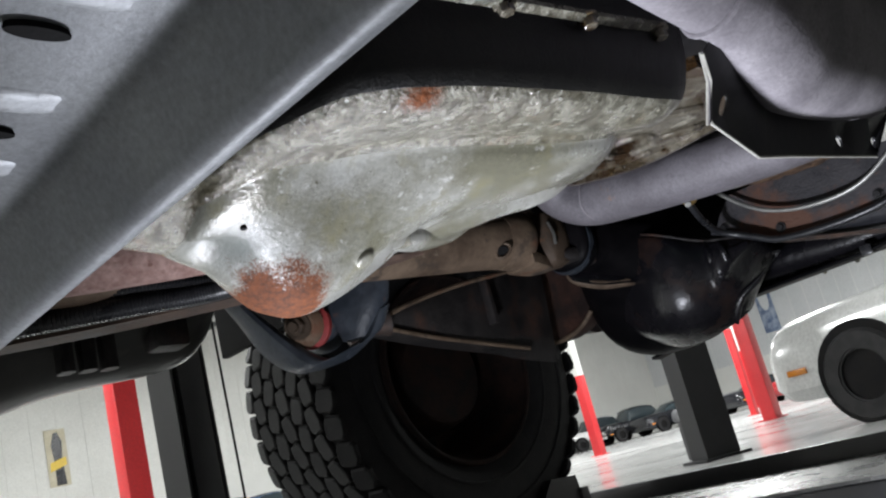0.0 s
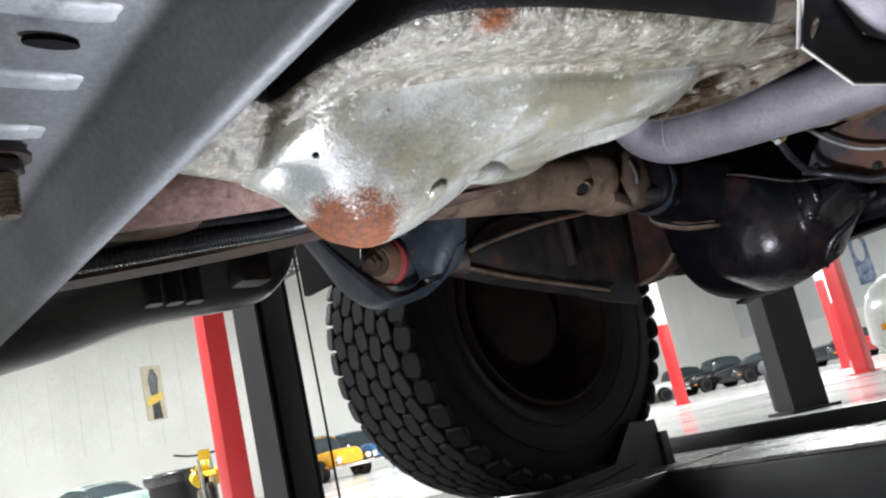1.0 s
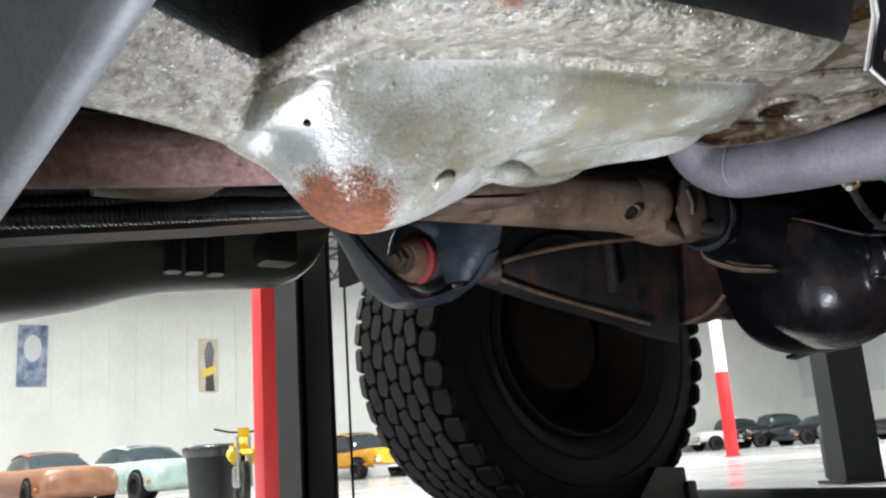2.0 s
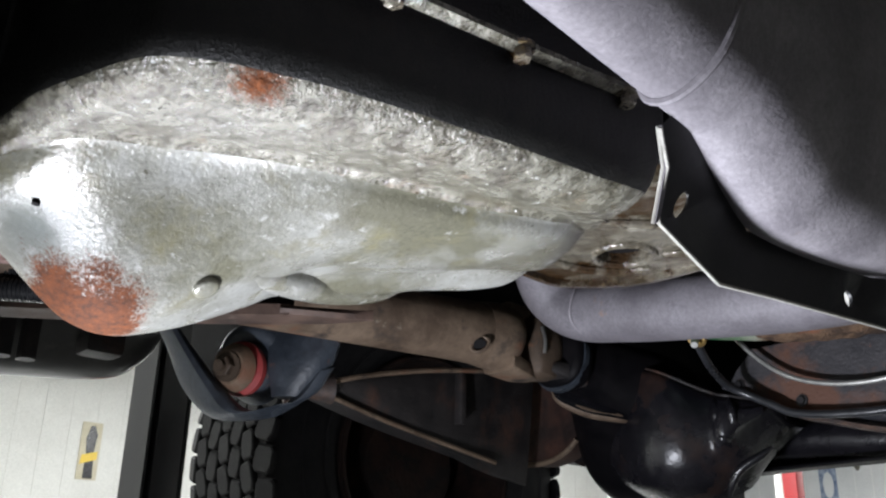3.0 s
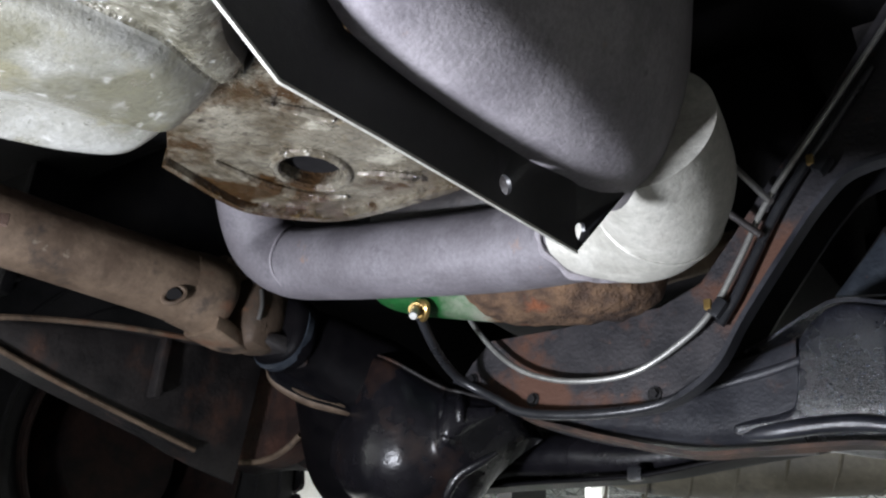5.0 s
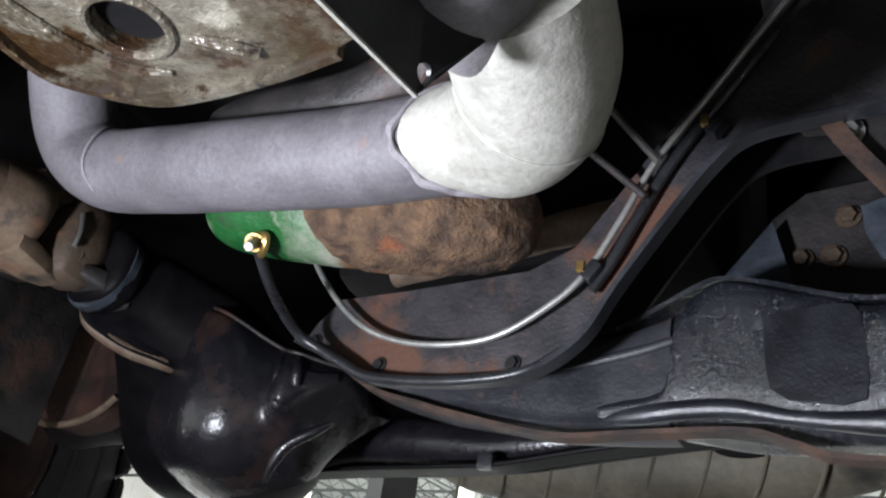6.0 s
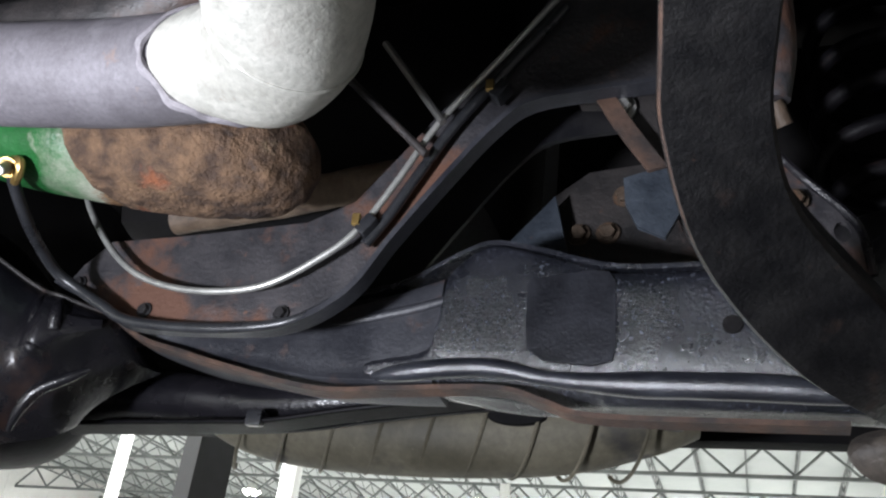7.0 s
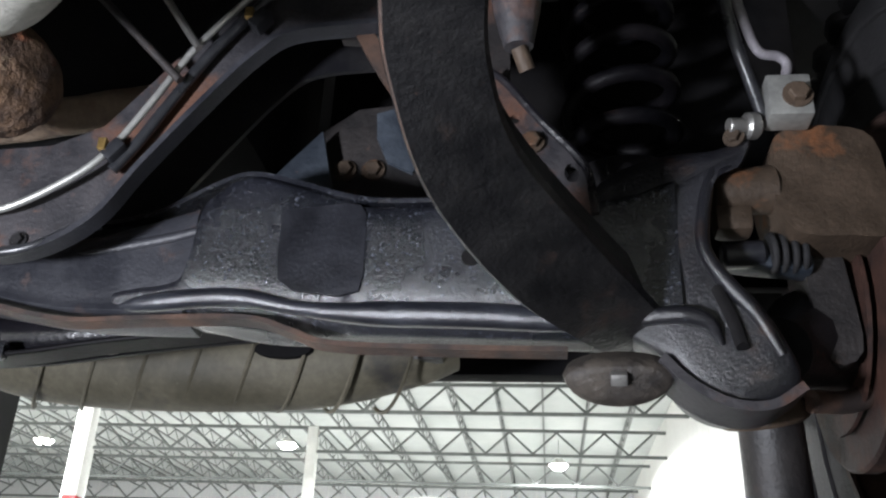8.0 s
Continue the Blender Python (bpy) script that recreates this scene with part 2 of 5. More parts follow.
EPOXY = surf("white_epoxy_floor", (0.58, 0.58, 0.57), (0.66, 0.66, 0.65), 0.6, 0.16, 0.0, 0.02, 40)
WALLW = surf("white_wall_panel", (0.70, 0.70, 0.67), (0.76, 0.76, 0.73), 0.5, 0.55, 0.0, 0.03, 30)
WALLG = surf("light_grey_wall_panel", (0.56, 0.58, 0.59), (0.62, 0.63, 0.64), 0.5, 0.55, 0.0, 0.03, 30)
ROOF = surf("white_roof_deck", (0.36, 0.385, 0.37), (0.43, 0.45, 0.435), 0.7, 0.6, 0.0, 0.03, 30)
TRUSS = surf("grey_green_truss_paint", (0.11, 0.12, 0.115), (0.15, 0.16, 0.155), 2, 0.6, 0.0, 0.05, 30)
REDPAINT = surf("red_column_paint", (0.55, 0.012, 0.018), (0.62, 0.02, 0.025), 2, 0.38, 0.0, 0.05, 40)
WHITEPAINT = surf("white_column_paint", (0.72, 0.72, 0.69), (0.78, 0.78, 0.75), 2, 0.45, 0.0, 0.04, 40)
LAMPGLOW = plain("lamp_diffuser", (1.0, 0.98, 0.94), 0.4, 0.0, 14.0)
YELLOW = surf("yellow_paint", (0.75, 0.50, 0.02), (0.80, 0.56, 0.03), 5, 0.35, 0.0, 0.03, 40)
ORANGE = surf("orange_car_paint", (0.78, 0.36, 0.02), (0.82, 0.42, 0.03), 3, 0.25, 0.0, 0.0, 40)
BLUECAR = surf("blue_car_paint", (0.03, 0.10, 0.24), (0.05, 0.14, 0.30), 3, 0.25, 0.0, 0.0, 40)
REDCAR = surf("red_car_paint", (0.33, 0.02, 0.025), (0.38, 0.03, 0.035), 3, 0.25, 0.0, 0.0, 40)
BLACKCAR = surf("black_car_paint", (0.012, 0.013, 0.016), (0.02, 0.02, 0.024), 3, 0.2, 0.0, 0.0, 40)
GREYCOVER = surf("grey_car_cover_cloth", (0.16, 0.16, 0.17), (0.24, 0.24, 0.25), 2, 0.8, 0.0, 0.2, 40)
WHITECAR = surf("white_car_paint", (0.72, 0.72, 0.71), (0.76, 0.76, 0.75), 2, 0.22, 0.0, 0.0, 40, coat=0.6)
TEALCAR = surf("pale_green_car_paint", (0.30, 0.40, 0.36), (0.36, 0.46, 0.42), 3, 0.3, 0.0, 0.0, 40)
BROWNCAR = surf("brown_faded_paint", (0.20, 0.09, 0.05), (0.28, 0.13, 0.07), 3, 0.4, 0.0, 0.0, 40)
GLASS = plain("dark_car_glass", (0.03, 0.04, 0.045), 0.08)
CHROME = plain("chrome", (0.7, 0.7, 0.7), 0.12, 1.0)
AMBER = plain("amber_lens", (0.62, 0.22, 0.03), 0.25)
BAG = surf("black_bin_liner", (0.012, 0.012, 0.014), (0.02, 0.02, 0.022), 8, 0.3, 0.0, 0.6, 30)
POSTERPALE = surf("pale_poster_print", (0.55, 0.50, 0.36), (0.62, 0.57, 0.44), 4, 0.5, 0.0, 0.0, 40)
POSTERBLUE = surf("blue_poster_print", (0.06, 0.10, 0.20), (0.34, 0.40, 0.50), 2.2, 0.5, 0.0, 0.0, 40)


# ---- mesh helpers ----
def V(*a):
    return Vector(a)


def crom(pts, n):
    """Catmull-Rom through points given as tuples of any length, n steps a stretch."""
    a = np.array(pts, float)
    a = np.vstack([2 * a[0] - a[1], a, 2 * a[-1] - a[-2]])
    out = []
    for i in range(1, len(a) - 2):
        for k in range(n):
            t = k / n
            out.append(0.5 * (2 * a[i] + (a[i + 1] - a[i - 1]) * t + (2 * a[i - 1] - 5 * a[i] + 4 * a[i + 1] - a[i + 2]) * t * t + (3 * a[i] - a[i - 1] - 3 * a[i + 1] + a[i + 2]) * t ** 3))
    out.append(a[-2])
    return out


def bridge(bm, rings, closed=True, cap=True):
    rows = [[bm.verts.new(p) for p in r] for r in rings]
    for a, b in zip(rows, rows[1:]):
        k = len(a)
        for i in range(k if closed else k - 1):
            j = (i + 1) % k
            bm.faces.new((a[i], a[j], b[j], b[i]))
    if cap and closed:
        bm.faces.new(rows[0][::-1])
        bm.faces.new(rows[-1])
    return rows


def tube(path, r, seg=14, n=6, bm=None, flat=1.0, cap=True):
    """A round bar along a smooth path; r one radius or one for each point; flat scales it in height."""
    bm = bm or bmesh.new()
    rr = [r] * len(path) if isinstance(r, (int, float)) else list(r)
    pts = crom([(*p, q) for p, q in zip(path, rr)], n) if len(path) > 2 else [np.array((*p, q), float) for p, q in zip(path, rr)]
    rings, side = [], None
    for i, p in enumerate(pts):
        a, b = pts[max(i - 1, 0)], pts[min(i + 1, len(pts) - 1)]
        d = Vector(b[:3] - a[:3]).normalized()
        if side is None:
            side = d.cross(V(0, 0, 1) if abs(d.z) < 0.9 else V(1, 0, 0)).normalized()
        side = (side - d * side.dot(d)).normalized()
        up = side.cross(d)
        rings.append([Vector(p[:3]) + (side * math.cos(w) + up * math.sin(w) * flat) * p[3] for w in (2 * math.pi * k / seg for k in range(seg))])
    bridge(bm, rings, True, cap)
    return bm


def skin(rings, nu=4, nv=4, bm=None, cap=True):
    """A closed form through rings of equal length, smoothed both ways."""
    bm = bm or bmesh.new()
    fine = []
    for r in rings:
        loop = list(r[-2:]) + list(r) + list(r[:2])
        s = crom(loop, nv)[2 * nv:-2 * nv - 1 + nv]
        fine.append([c for p in s[:len(r) * nv] for c in p])
    rows = crom(fine, nu)
    bridge(bm, [[Vector(row[i:i + 3]) for i in range(0, len(row), 3)] for row in rows], True, cap)
    return bm


def box(cx, cy, cz, sx, sy, sz, bevel=0.0, bm=None, m=None, segs=2):
    own = bmesh.new()
    bmesh.ops.create_cube(own, size=1, matrix=Matrix.Diagonal((sx, sy, sz, 1)))
    if bevel:
        bmesh.ops.bevel(own, geom=own.edges[:], offset=bevel, segments=segs, affect="EDGES", profile=0.6)
    own.transform(Matrix.Translation((cx, cy, cz)) @ (m or Matrix()))
    return merge(bm, own)


def merge(bm, own):
    if bm is None:
        return own
    me = bpy.data.meshes.new("scrap")
    own.to_mesh(me)
    own.free()
    bm.from_mesh(me)
    bpy.data.meshes.remove(me)
    return bm


def cyl(p, q, r, seg=20, bm=None, r2=None, bevel=0.0):
    p, q = Vector(p), Vector(q)
    r2 = r if r2 is None else r2
    d = (q - p).normalized()
    side = d.cross(V(0, 0, 1) if abs(d.z) < 0.9 else V(1, 0, 0)).normalized()
    up = side.cross(d)
    ring = lambda c, rad: [c + (side * math.cos(w) + up * math.sin(w)) * rad for w in (2 * math.pi * k / seg for k in range(seg))]
    bm = bm or bmesh.new()
    if bevel:
        rings = [ring(p, r - bevel), ring(p + d * bevel, r), ring(q - d * bevel, r2), ring(q, r2 - bevel)]
    else:
        rings = [ring(p, r), ring(q, r2)]
    bridge(bm, rings)
    return bm


def bolt(p, d, r=0.009, h=0.008, bm=None):
    """A hexagon head on a washer, standing along d."""
    p, d = Vector(p), Vector(d).normalized()
    bm = cyl(p, p + d * h * 0.25, r * 1.45, 14, bm)
    return cyl(p + d * h * 0.25, p + d * h, r, 6, bm, bevel=r * 0.12)


def plate(outline, holes, thick, at):
    """A flat sheet with holes cut through. at(u, v, w) gives the place; w runs through the thickness."""
    bm = bmesh.new()
    loops = [outline, *holes]
    edges = []
    for lp in loops:
        vs = [bm.verts.new((u, v, 0)) for u, v in lp]
        edges += [bm.edges.new((vs[i], vs[(i + 1) % len(vs)])) for i in range(len(vs))]
    bmesh.ops.triangle_fill(bm, use_beauty=True, use_dissolve=False, edges=edges, normal=(0, 0, 1))
    g = bmesh.ops.extrude_face_region(bm, geom=bm.faces[:])
    for v in (e for e in g["geom"] if isinstance(e, bmesh.types.BMVert)):
        v.co.z = thick
    for v in bm.verts:
        v.co = Vector(at(*v.co))
    return bm


def circle(u, v, r, n=16, rv=None):
    return [(u + r * math.cos(2 * math.pi * k / n), v + (rv or r) * math.sin(2 * math.pi * k / n)) for k in range(n)]


def strip(path, width, thick, n=5, bm=None):
    """A flat strip along a path; width: vector across it."""
    bm = bm or bmesh.new()
    w = Vector(width)
    pts = [Vector(p) for p in crom(path, n)]
    rings = []
    for i, p in enumerate(pts):
        d = (pts[min(i + 1, len(pts) - 1)] - pts[max(i - 1, 0)]).normalized()
        nrm = d.cross(w).normalized() * thick / 2
        rings.append([p - nrm, p + w - nrm, p + w + nrm, p + nrm])
    bridge(bm, rings)
    return bm


def part(name, bm, material, parent=None, label="", sharp=38, smooth=True):
    bmesh.ops.recalc_face_normals(bm, faces=bm.faces[:])
    me = bpy.data.meshes.new(name)
    bm.to_mesh(me)
    bm.free()
    me.materials.append(material)
    if smooth:
        me.shade_smooth()
        me.set_sharp_from_angle(angle=radians(sharp))
    ob = new(name, me)
    if parent:
        ob.parent = parent
    if label:
        ob["label"] = label
    return ob


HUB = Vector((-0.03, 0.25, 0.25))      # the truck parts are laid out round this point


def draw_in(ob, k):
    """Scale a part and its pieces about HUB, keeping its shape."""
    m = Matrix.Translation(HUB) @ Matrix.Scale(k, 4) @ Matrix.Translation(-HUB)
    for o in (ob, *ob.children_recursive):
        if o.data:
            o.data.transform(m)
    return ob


def thing(name, label, category, place=(0, 0, 0), group="", turn=0):
    ob = new(name)
    ob.empty_display_size = 0.1
    ob.matrix_world = pose(*place, 0, 0, turn)
    return tagged(ob, label, category, group)


# ---- the hall ----
HX0, HX1, HY0, HY1, HZ = -33.0, 4.4, -16.0, 50.0, 9.4


def hall():
    tagged(part("floor", box((HX0 + HX1) / 2, (HY0 + HY1) / 2, -0.1, HX1 - HX0 + 0.6, HY1 - HY0 + 0.6, 0.2), EPOXY, smooth=False), "glossy white epoxy workshop floor", "floor", kind="structure")
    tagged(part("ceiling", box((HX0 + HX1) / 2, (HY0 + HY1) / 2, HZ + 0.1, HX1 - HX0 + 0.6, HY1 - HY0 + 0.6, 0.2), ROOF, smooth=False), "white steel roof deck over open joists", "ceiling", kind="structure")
    for name, cx, cy, sx, sy in (("wall_west", HX0 - 0.15, (HY0 + HY1) / 2, 0.3, HY1 - HY0), ("wall_east", HX1 + 0.15, (HY0 + HY1) / 2, 0.3, HY1 - HY0), ("wall_north", (HX0 + HX1) / 2, HY1 + 0.15, HX1 - HX0 + 0.6, 0.3), ("wall_south", (HX0 + HX1) / 2, HY0 - 0.15, HX1 - HX0 + 0.6, 0.3)):
        w = part(name, box(cx, cy, HZ / 2, sx, sy, HZ), WALLW, smooth=False)
        tagged(w, "white insulated metal wall panels over a smooth lower band", "wall", kind="structure")
        along_y = sy > sx
        inner = 0.012
        n = int((sy if along_y else sx) / 0.95)
        for i in range(n):
            u = (HY0 if along_y else HX0) + 0.5 + i * 0.95
            # raised upper panels with a joint between them
            if along_y:
                x = HX0 + inner / 2 if cx < 0 else HX1 - inner / 2
                pb = box(x, u, (2.65 + HZ) / 2, inner, 0.92, HZ - 2.65)
            else:
                y = HY1 - inner / 2 if cy > 0 else HY0 + inner / 2
                pb = box(u, y, (2.65 + HZ) / 2, 0.92, inner, HZ - 2.65)
            part("panel", pb, WALLG if name == "wall_north" else WALLW, w, smooth=False)


def joist(along, length, depth, pitch, chord=0.07, web=0.035):
    """An open web joist lying along x (along=0) or y (along=1), its top at z = 0."""
    bm = bmesh.new()
    at = (lambda u, z: (u, 0, z)) if along == 0 else (lambda u, z: (0, u, z))
    for z in (-chord / 2, -depth + chord / 2):
        s = (length, chord, chord) if along == 0 else (chord, length, chord)
        box(*at(length / 2, z), *s, bm=bm)
    k, up = int(length / pitch), False
    for i in range(k):
        a, b = (-chord, -depth + chord) if up else (-depth + chord, -chord)
        cyl(at(i * pitch, a), at((i + 1) * pitch, b), web, 5, bm)
        up = not up
    return bm


def roof_steel():
    rows = part("roof_joist", joist(1, HY1 - HY0, 0.55, 0.62, 0.06, 0.022), TRUSS, smooth=False)
    rows.location = (HX0 + 0.8, HY0, HZ)
    tagged(rows, "grey-green open web steel roof joist under the roof deck", "roof joist", "roof joists")
    for i in range(1, 24):
        copy_thing(rows, pose(HX0 + 0.8 + 1.6 * i, HY0, HZ))
    girder = thing("roof_truss", "", "", (HX0, HY0 + 3, HZ - 0.56))
    span, deep = HX1 - HX0, 1.05
    part("top_chord", box(span / 2, 0, -.055, span, .11, .11), TRUSS, girder, smooth=False)
    part("bottom_chord", box(span / 2, 0, -deep + .055, span, .11, .11), TRUSS, girder, smooth=False)
    for i in range(int(span / .9)):
        a, b = (-.11, -deep + .11) if i % 2 else (-deep + .11, -.11)
        part("web_bar", cyl((i * .9, 0, a), ((i + 1) * .9, 0, b), .045, 6), TRUSS, girder)
    tagged(girder, "deep grey-green steel roof truss crossing under the joists", "roof truss", "roof trusses")
    for y in range(1, 11):
        copy_thing(girder, pose(HX0, HY0 + 3 + 6.0 * y, HZ - 0.56))


def hall_lamps():
    lamp = thing("ceiling_lamp", "round white high bay ceiling lamp, lit", "lamp", (-21, -13, 8.32), "high bay ceiling lamps")
    part("housing", cyl((0, 0, 0.02), (0, 0, 0.3), 0.42, 24, None, 0.16), WHITEPAINT, lamp)
    part("diffuser", cyl((0, 0, -0.16), (0, 0, 0.018), 0.24, 24, None, 0.40, 0.01), LAMPGLOW, lamp)
    part("hanger", cyl((0, 0, 0.3), (0, 0, HZ - 8.32), 0.015, 6), TRUSS, lamp)
    for lx, ly in HIGH_BAYS[1:]:
        copy_thing(lamp, pose(lx, ly, 8.32))


def column(x, y, w, red=2.6):
    c = thing("steel_column", "square steel hall column, white above and red at its foot", "column", (x, y, 0), "hall columns")
    part("red_foot", box(0, 0, red / 2, w, w, red, 0.02), REDPAINT, c, "red painted lower part")
    part("shaft", box(0, 0, red + (HZ - 0.6 - red) / 2, w - 0.01, w - 0.01, HZ - 0.6 - red, 0.02), WHITEPAINT, c, "white painted upper part")
    part("base_plate", box(0, 0, 0.012, w + 0.12, w + 0.12, 0.024, 0.004), REDPAINT, c)


def poster(x, y, z, w, h, facing, kind):
    p = thing("wall_poster", "tall printed poster with black and yellow shapes" if kind else "tall blue and grey printed poster", "poster", (x, y, z - h / 2), "wall posters", facing)
    part("sheet", box(0, -0.01, h / 2, w, 0.02, h, 0.003), POSTERPALE if kind else POSTERBLUE, p)
    if kind:
        out = [(-0.18 * w, 0.02 * h), (0.3 * w, 0.02 * h), (0.22 * w, 0.5 * h), (0.30 * w, 0.78 * h), (0.12 * w, 0.95 * h), (-0.08 * w, 0.93 * h), (-0.24 * w, 0.72 * h), (-0.16 * w, 0.45 * h)]
        part("dark_shape", plate(out, [], 0.004, lambda u, v, q: (u, -0.022 - q, v)), BLACKCAR, p)
        part("yellow_band", plate([(-0.40 * w, 0.26 * h), (0.40 * w, 0.36 * h), (0.40 * w, 0.50 * h), (-0.36 * w, 0.42 * h)], [], 0.004, lambda u, v, q: (u, -0.028 - q, v)), YELLOW, p)
    else:
        part("pale_shape", plate(circle(0, 0.62 * h, 0.3 * w, 16, 0.22 * h), [], 0.004, lambda u, v, q: (u, -0.022 - q, v)), WALLG, p)


hall()
roof_steel()
hall_lamps()
for cx, cy, cw, ch in ((-9.0, 4.085, 0.25, 2.6), (-7.63, 14.75, 0.25, 2.6), (-9.2, 35.0, 0.40, 2.6), (-12.35, 23.0, 0.17, 2.4), (-15.48, 20.0, 0.25, 2.2), (-20.0, 38.0, 0.34, 2.6)):
    column(cx, cy, cw, ch)
poster(HX0 + 0.03, 12.4, 4.54, 0.74, 2.02, 90, True)
poster(HX0 + 0.03, 6.2, 4.85, 0.95, 2.1, 90, False)
poster(-31.0, HY1 - 0.03, 5.4, 1.0, 3.2, 0, False)
poster(-24.0, HY1 - 0.03, 5.4, 1.0, 3.2, 0, False)


# ---- cars ----
def wheel_bm(r, w):
    prof = [(-w / 2, r * 0.60), (-w / 2, r * 0.93), (-w * 0.38, r), (w * 0.38, r), (w / 2, r * 0.93), (w / 2, r * 0.60)]
    bm = bmesh.new()
    n = 28
    rings = [[V(px * 1.0, pr * math.cos(a), pr * math.sin(a)) for px, pr in prof] for a in (2 * math.pi * k / n for k in range(n))]
    rings.append(rings[0])
    bridge(bm, rings, True, False)
    bmesh.ops.remove_doubles(bm, verts=bm.verts[:], dist=1e-5)
    return bm


def rim_bm(r, w, spokes=5):
    bm = cyl((-w * 0.3, 0, 0), (w * 0.3, 0, 0), r * 0.18, 14)
    for k in range(spokes):
        a = 2 * math.pi * k / spokes
        box(0, 0, 0, w * 0.4, r * 0.52, r * 0.13, 0.01, bm, Matrix.Rotation(a, 4, "X") @ Matrix.Translation((0, r * 0.34, 0)))
    ring = bmesh.new()
    bridge(ring, [[V(px, q * math.cos(a), q * math.sin(a)) for px, q in ((-w * .45, r * .55), (w * .45, r * .55), (w * .45, r * .62), (-w * .45, r * .62))] for a in (2 * math.pi * k / 24 for k in range(25))], True, False)
    return merge(bm, ring)


def car(x, y, turn, paint, label, style="coupe", z=0.0, scale=1.0):
    """A car with its nose along +y, built from rings across the body."""
    c = thing("car", label, "car", (x, y, z), "parked cars", turn)
    c.scale = (scale, scale, scale)
    L = 4.6
    if style == "old":
        deck = [(-2.25, .55, .50, .62), (-2.0, .72, .45, .80), (-1.3, .80, .42, .95), (-.6, .82, .40, .95), (.4, .82, .40, .95), (1.2, .70, .42, .98), (1.9, .58, .45, .95), (2.2, .40, .50, .78)]
        roof = [(-1.55, .45, .9, .98), (-1.15, .62, .9, 1.45), (-.3, .66, .9, 1.58), (.35, .62, .9, 1.5), (.62, .60, .9, .97)]
    else:
        deck = [(-2.3, .70, .42, .78), (-2.15, .86, .30, .92), (-1.4, .93, .24, .98), (-.4, .94, .22, .94), (.6, .94, .22, .94), (1.5, .93, .24, .92), (2.1, .89, .25, .88), (2.28, .82, .30, .80), (2.36, .70, .40, .66)]
        roof = [(-1.75, .60, .85, .95), (-1.1, .66, .85, 1.25), (-.4, .66, .85, 1.34), (.3, .64, .85, 1.26), (1.0, .74, .85, .91)]
    ring = lambda yy, hw, zl, zh: [V(-hw * .9, yy, zl), V(-hw, yy, zl + (zh - zl) * .35), V(-hw * .96, yy, zl + (zh - zl) * .75), V(-hw * .75, yy, zh), V(0, yy, zh + .03), V(hw * .75, yy, zh), V(hw * .96, yy, zl + (zh - zl) * .75), V(hw, yy, zl + (zh - zl) * .35), V(hw * .9, yy, zl), V(0, yy, zl - .02)]
    part("body", skin([ring(*d) for d in deck], 4, 2), paint, c)
    if style != "cover":
        part("cabin_glass", skin([ring(*d) for d in roof], 3, 2), GLASS, c)
        part("roof", skin([ring(yy, hw * .93, zh - .05, zh + .015) for yy, hw, zl, zh in roof[1:-1]], 3, 2), paint, c)
        for sx in (-1, 1):
            for yy in (-1.42, 1.42):
                w = part("wheel", wheel_bm(0.34, 0.24), RUBBER, c)
                w.location = (sx * 0.865, yy, 0.34)
                part("rim", rim_bm(0.34, 0.24), LIFTGREY if style == "coupe" else CHROME, w)
                part("wheel_arch", cyl((sx * .80, yy, .36), (sx * .952, yy, .36), 0.385, 28), DARK, c)
        for sx in (-1, 1):
            part("headlight", cyl((sx * .58, 2.2, .62), (sx * .58, 2.31, .61), .10, 16), CHROME, c)
            part("marker_lamp", box(sx * .915, 2.0, .48, .03, .17, .05, .006), AMBER, c)
        part("bumper", box(0, 2.26, .40, 1.5, .12, .13, .03), CHROME if style == "old" else DARK, c)
    return c


car(-1.22, 8.15, 80, WHITECAR, "white sports coupe with dark alloy wheels", "coupe", 0.0, 1.1)
for k, (paint, lab, st) in enumerate(((WHITECAR, "white old saloon with a chrome grille", "old"), (BLACKCAR, "black old saloon with chrome lamps", "old"), (BLACKCAR, "black coupe among parked cars", "coupe"), (GREYCOVER, "car under a grey cloth cover", "cover"), (BLACKCAR, "black coupe in the far row", "coupe"), (REDCAR, "dark red coupe in the far row", "coupe"))):
    car(-31.0 + 2.35 * k, 40.0 + 0.4 * k, 160, paint, lab, st)
car(-30.0, 18.6, -90, BLUECAR, "blue old pickup style car by the wall", "old")
car(-28.5, 16.2, -90, ORANGE, "orange old hot rod by the wall", "old")
car(-21.0, 6.4, -80, TEALCAR, "pale green convertible by the wall", "coupe", 0.0, 0.9)
car(-20.5, 4.3, -85, BROWNCAR, "faded brown saloon by the wall", "coupe", 0.0, 0.85)
car(-20.5, 2.0, -85, REDCAR, "red old saloon with a rounded roof", "old", 0.0, 0.85)


def waste_bin(x, y):
    b = thing("waste_bin", "round bin with a black plastic liner", "bin", (x, y, 0))
    part("drum", cyl((0, 0, 0), (0, 0, 0.78), 0.30, 24, None, 0.36, 0.01), LIFTGREY, b)
    part("liner", tube([(0, 0, 0.66), (0, 0, 0.74), (0, 0, 0.80), (0, 0, 0.82)], [0.37, 0.40, 0.39, 0.30], 18, 3), BAG, b, "crumpled black bin liner")


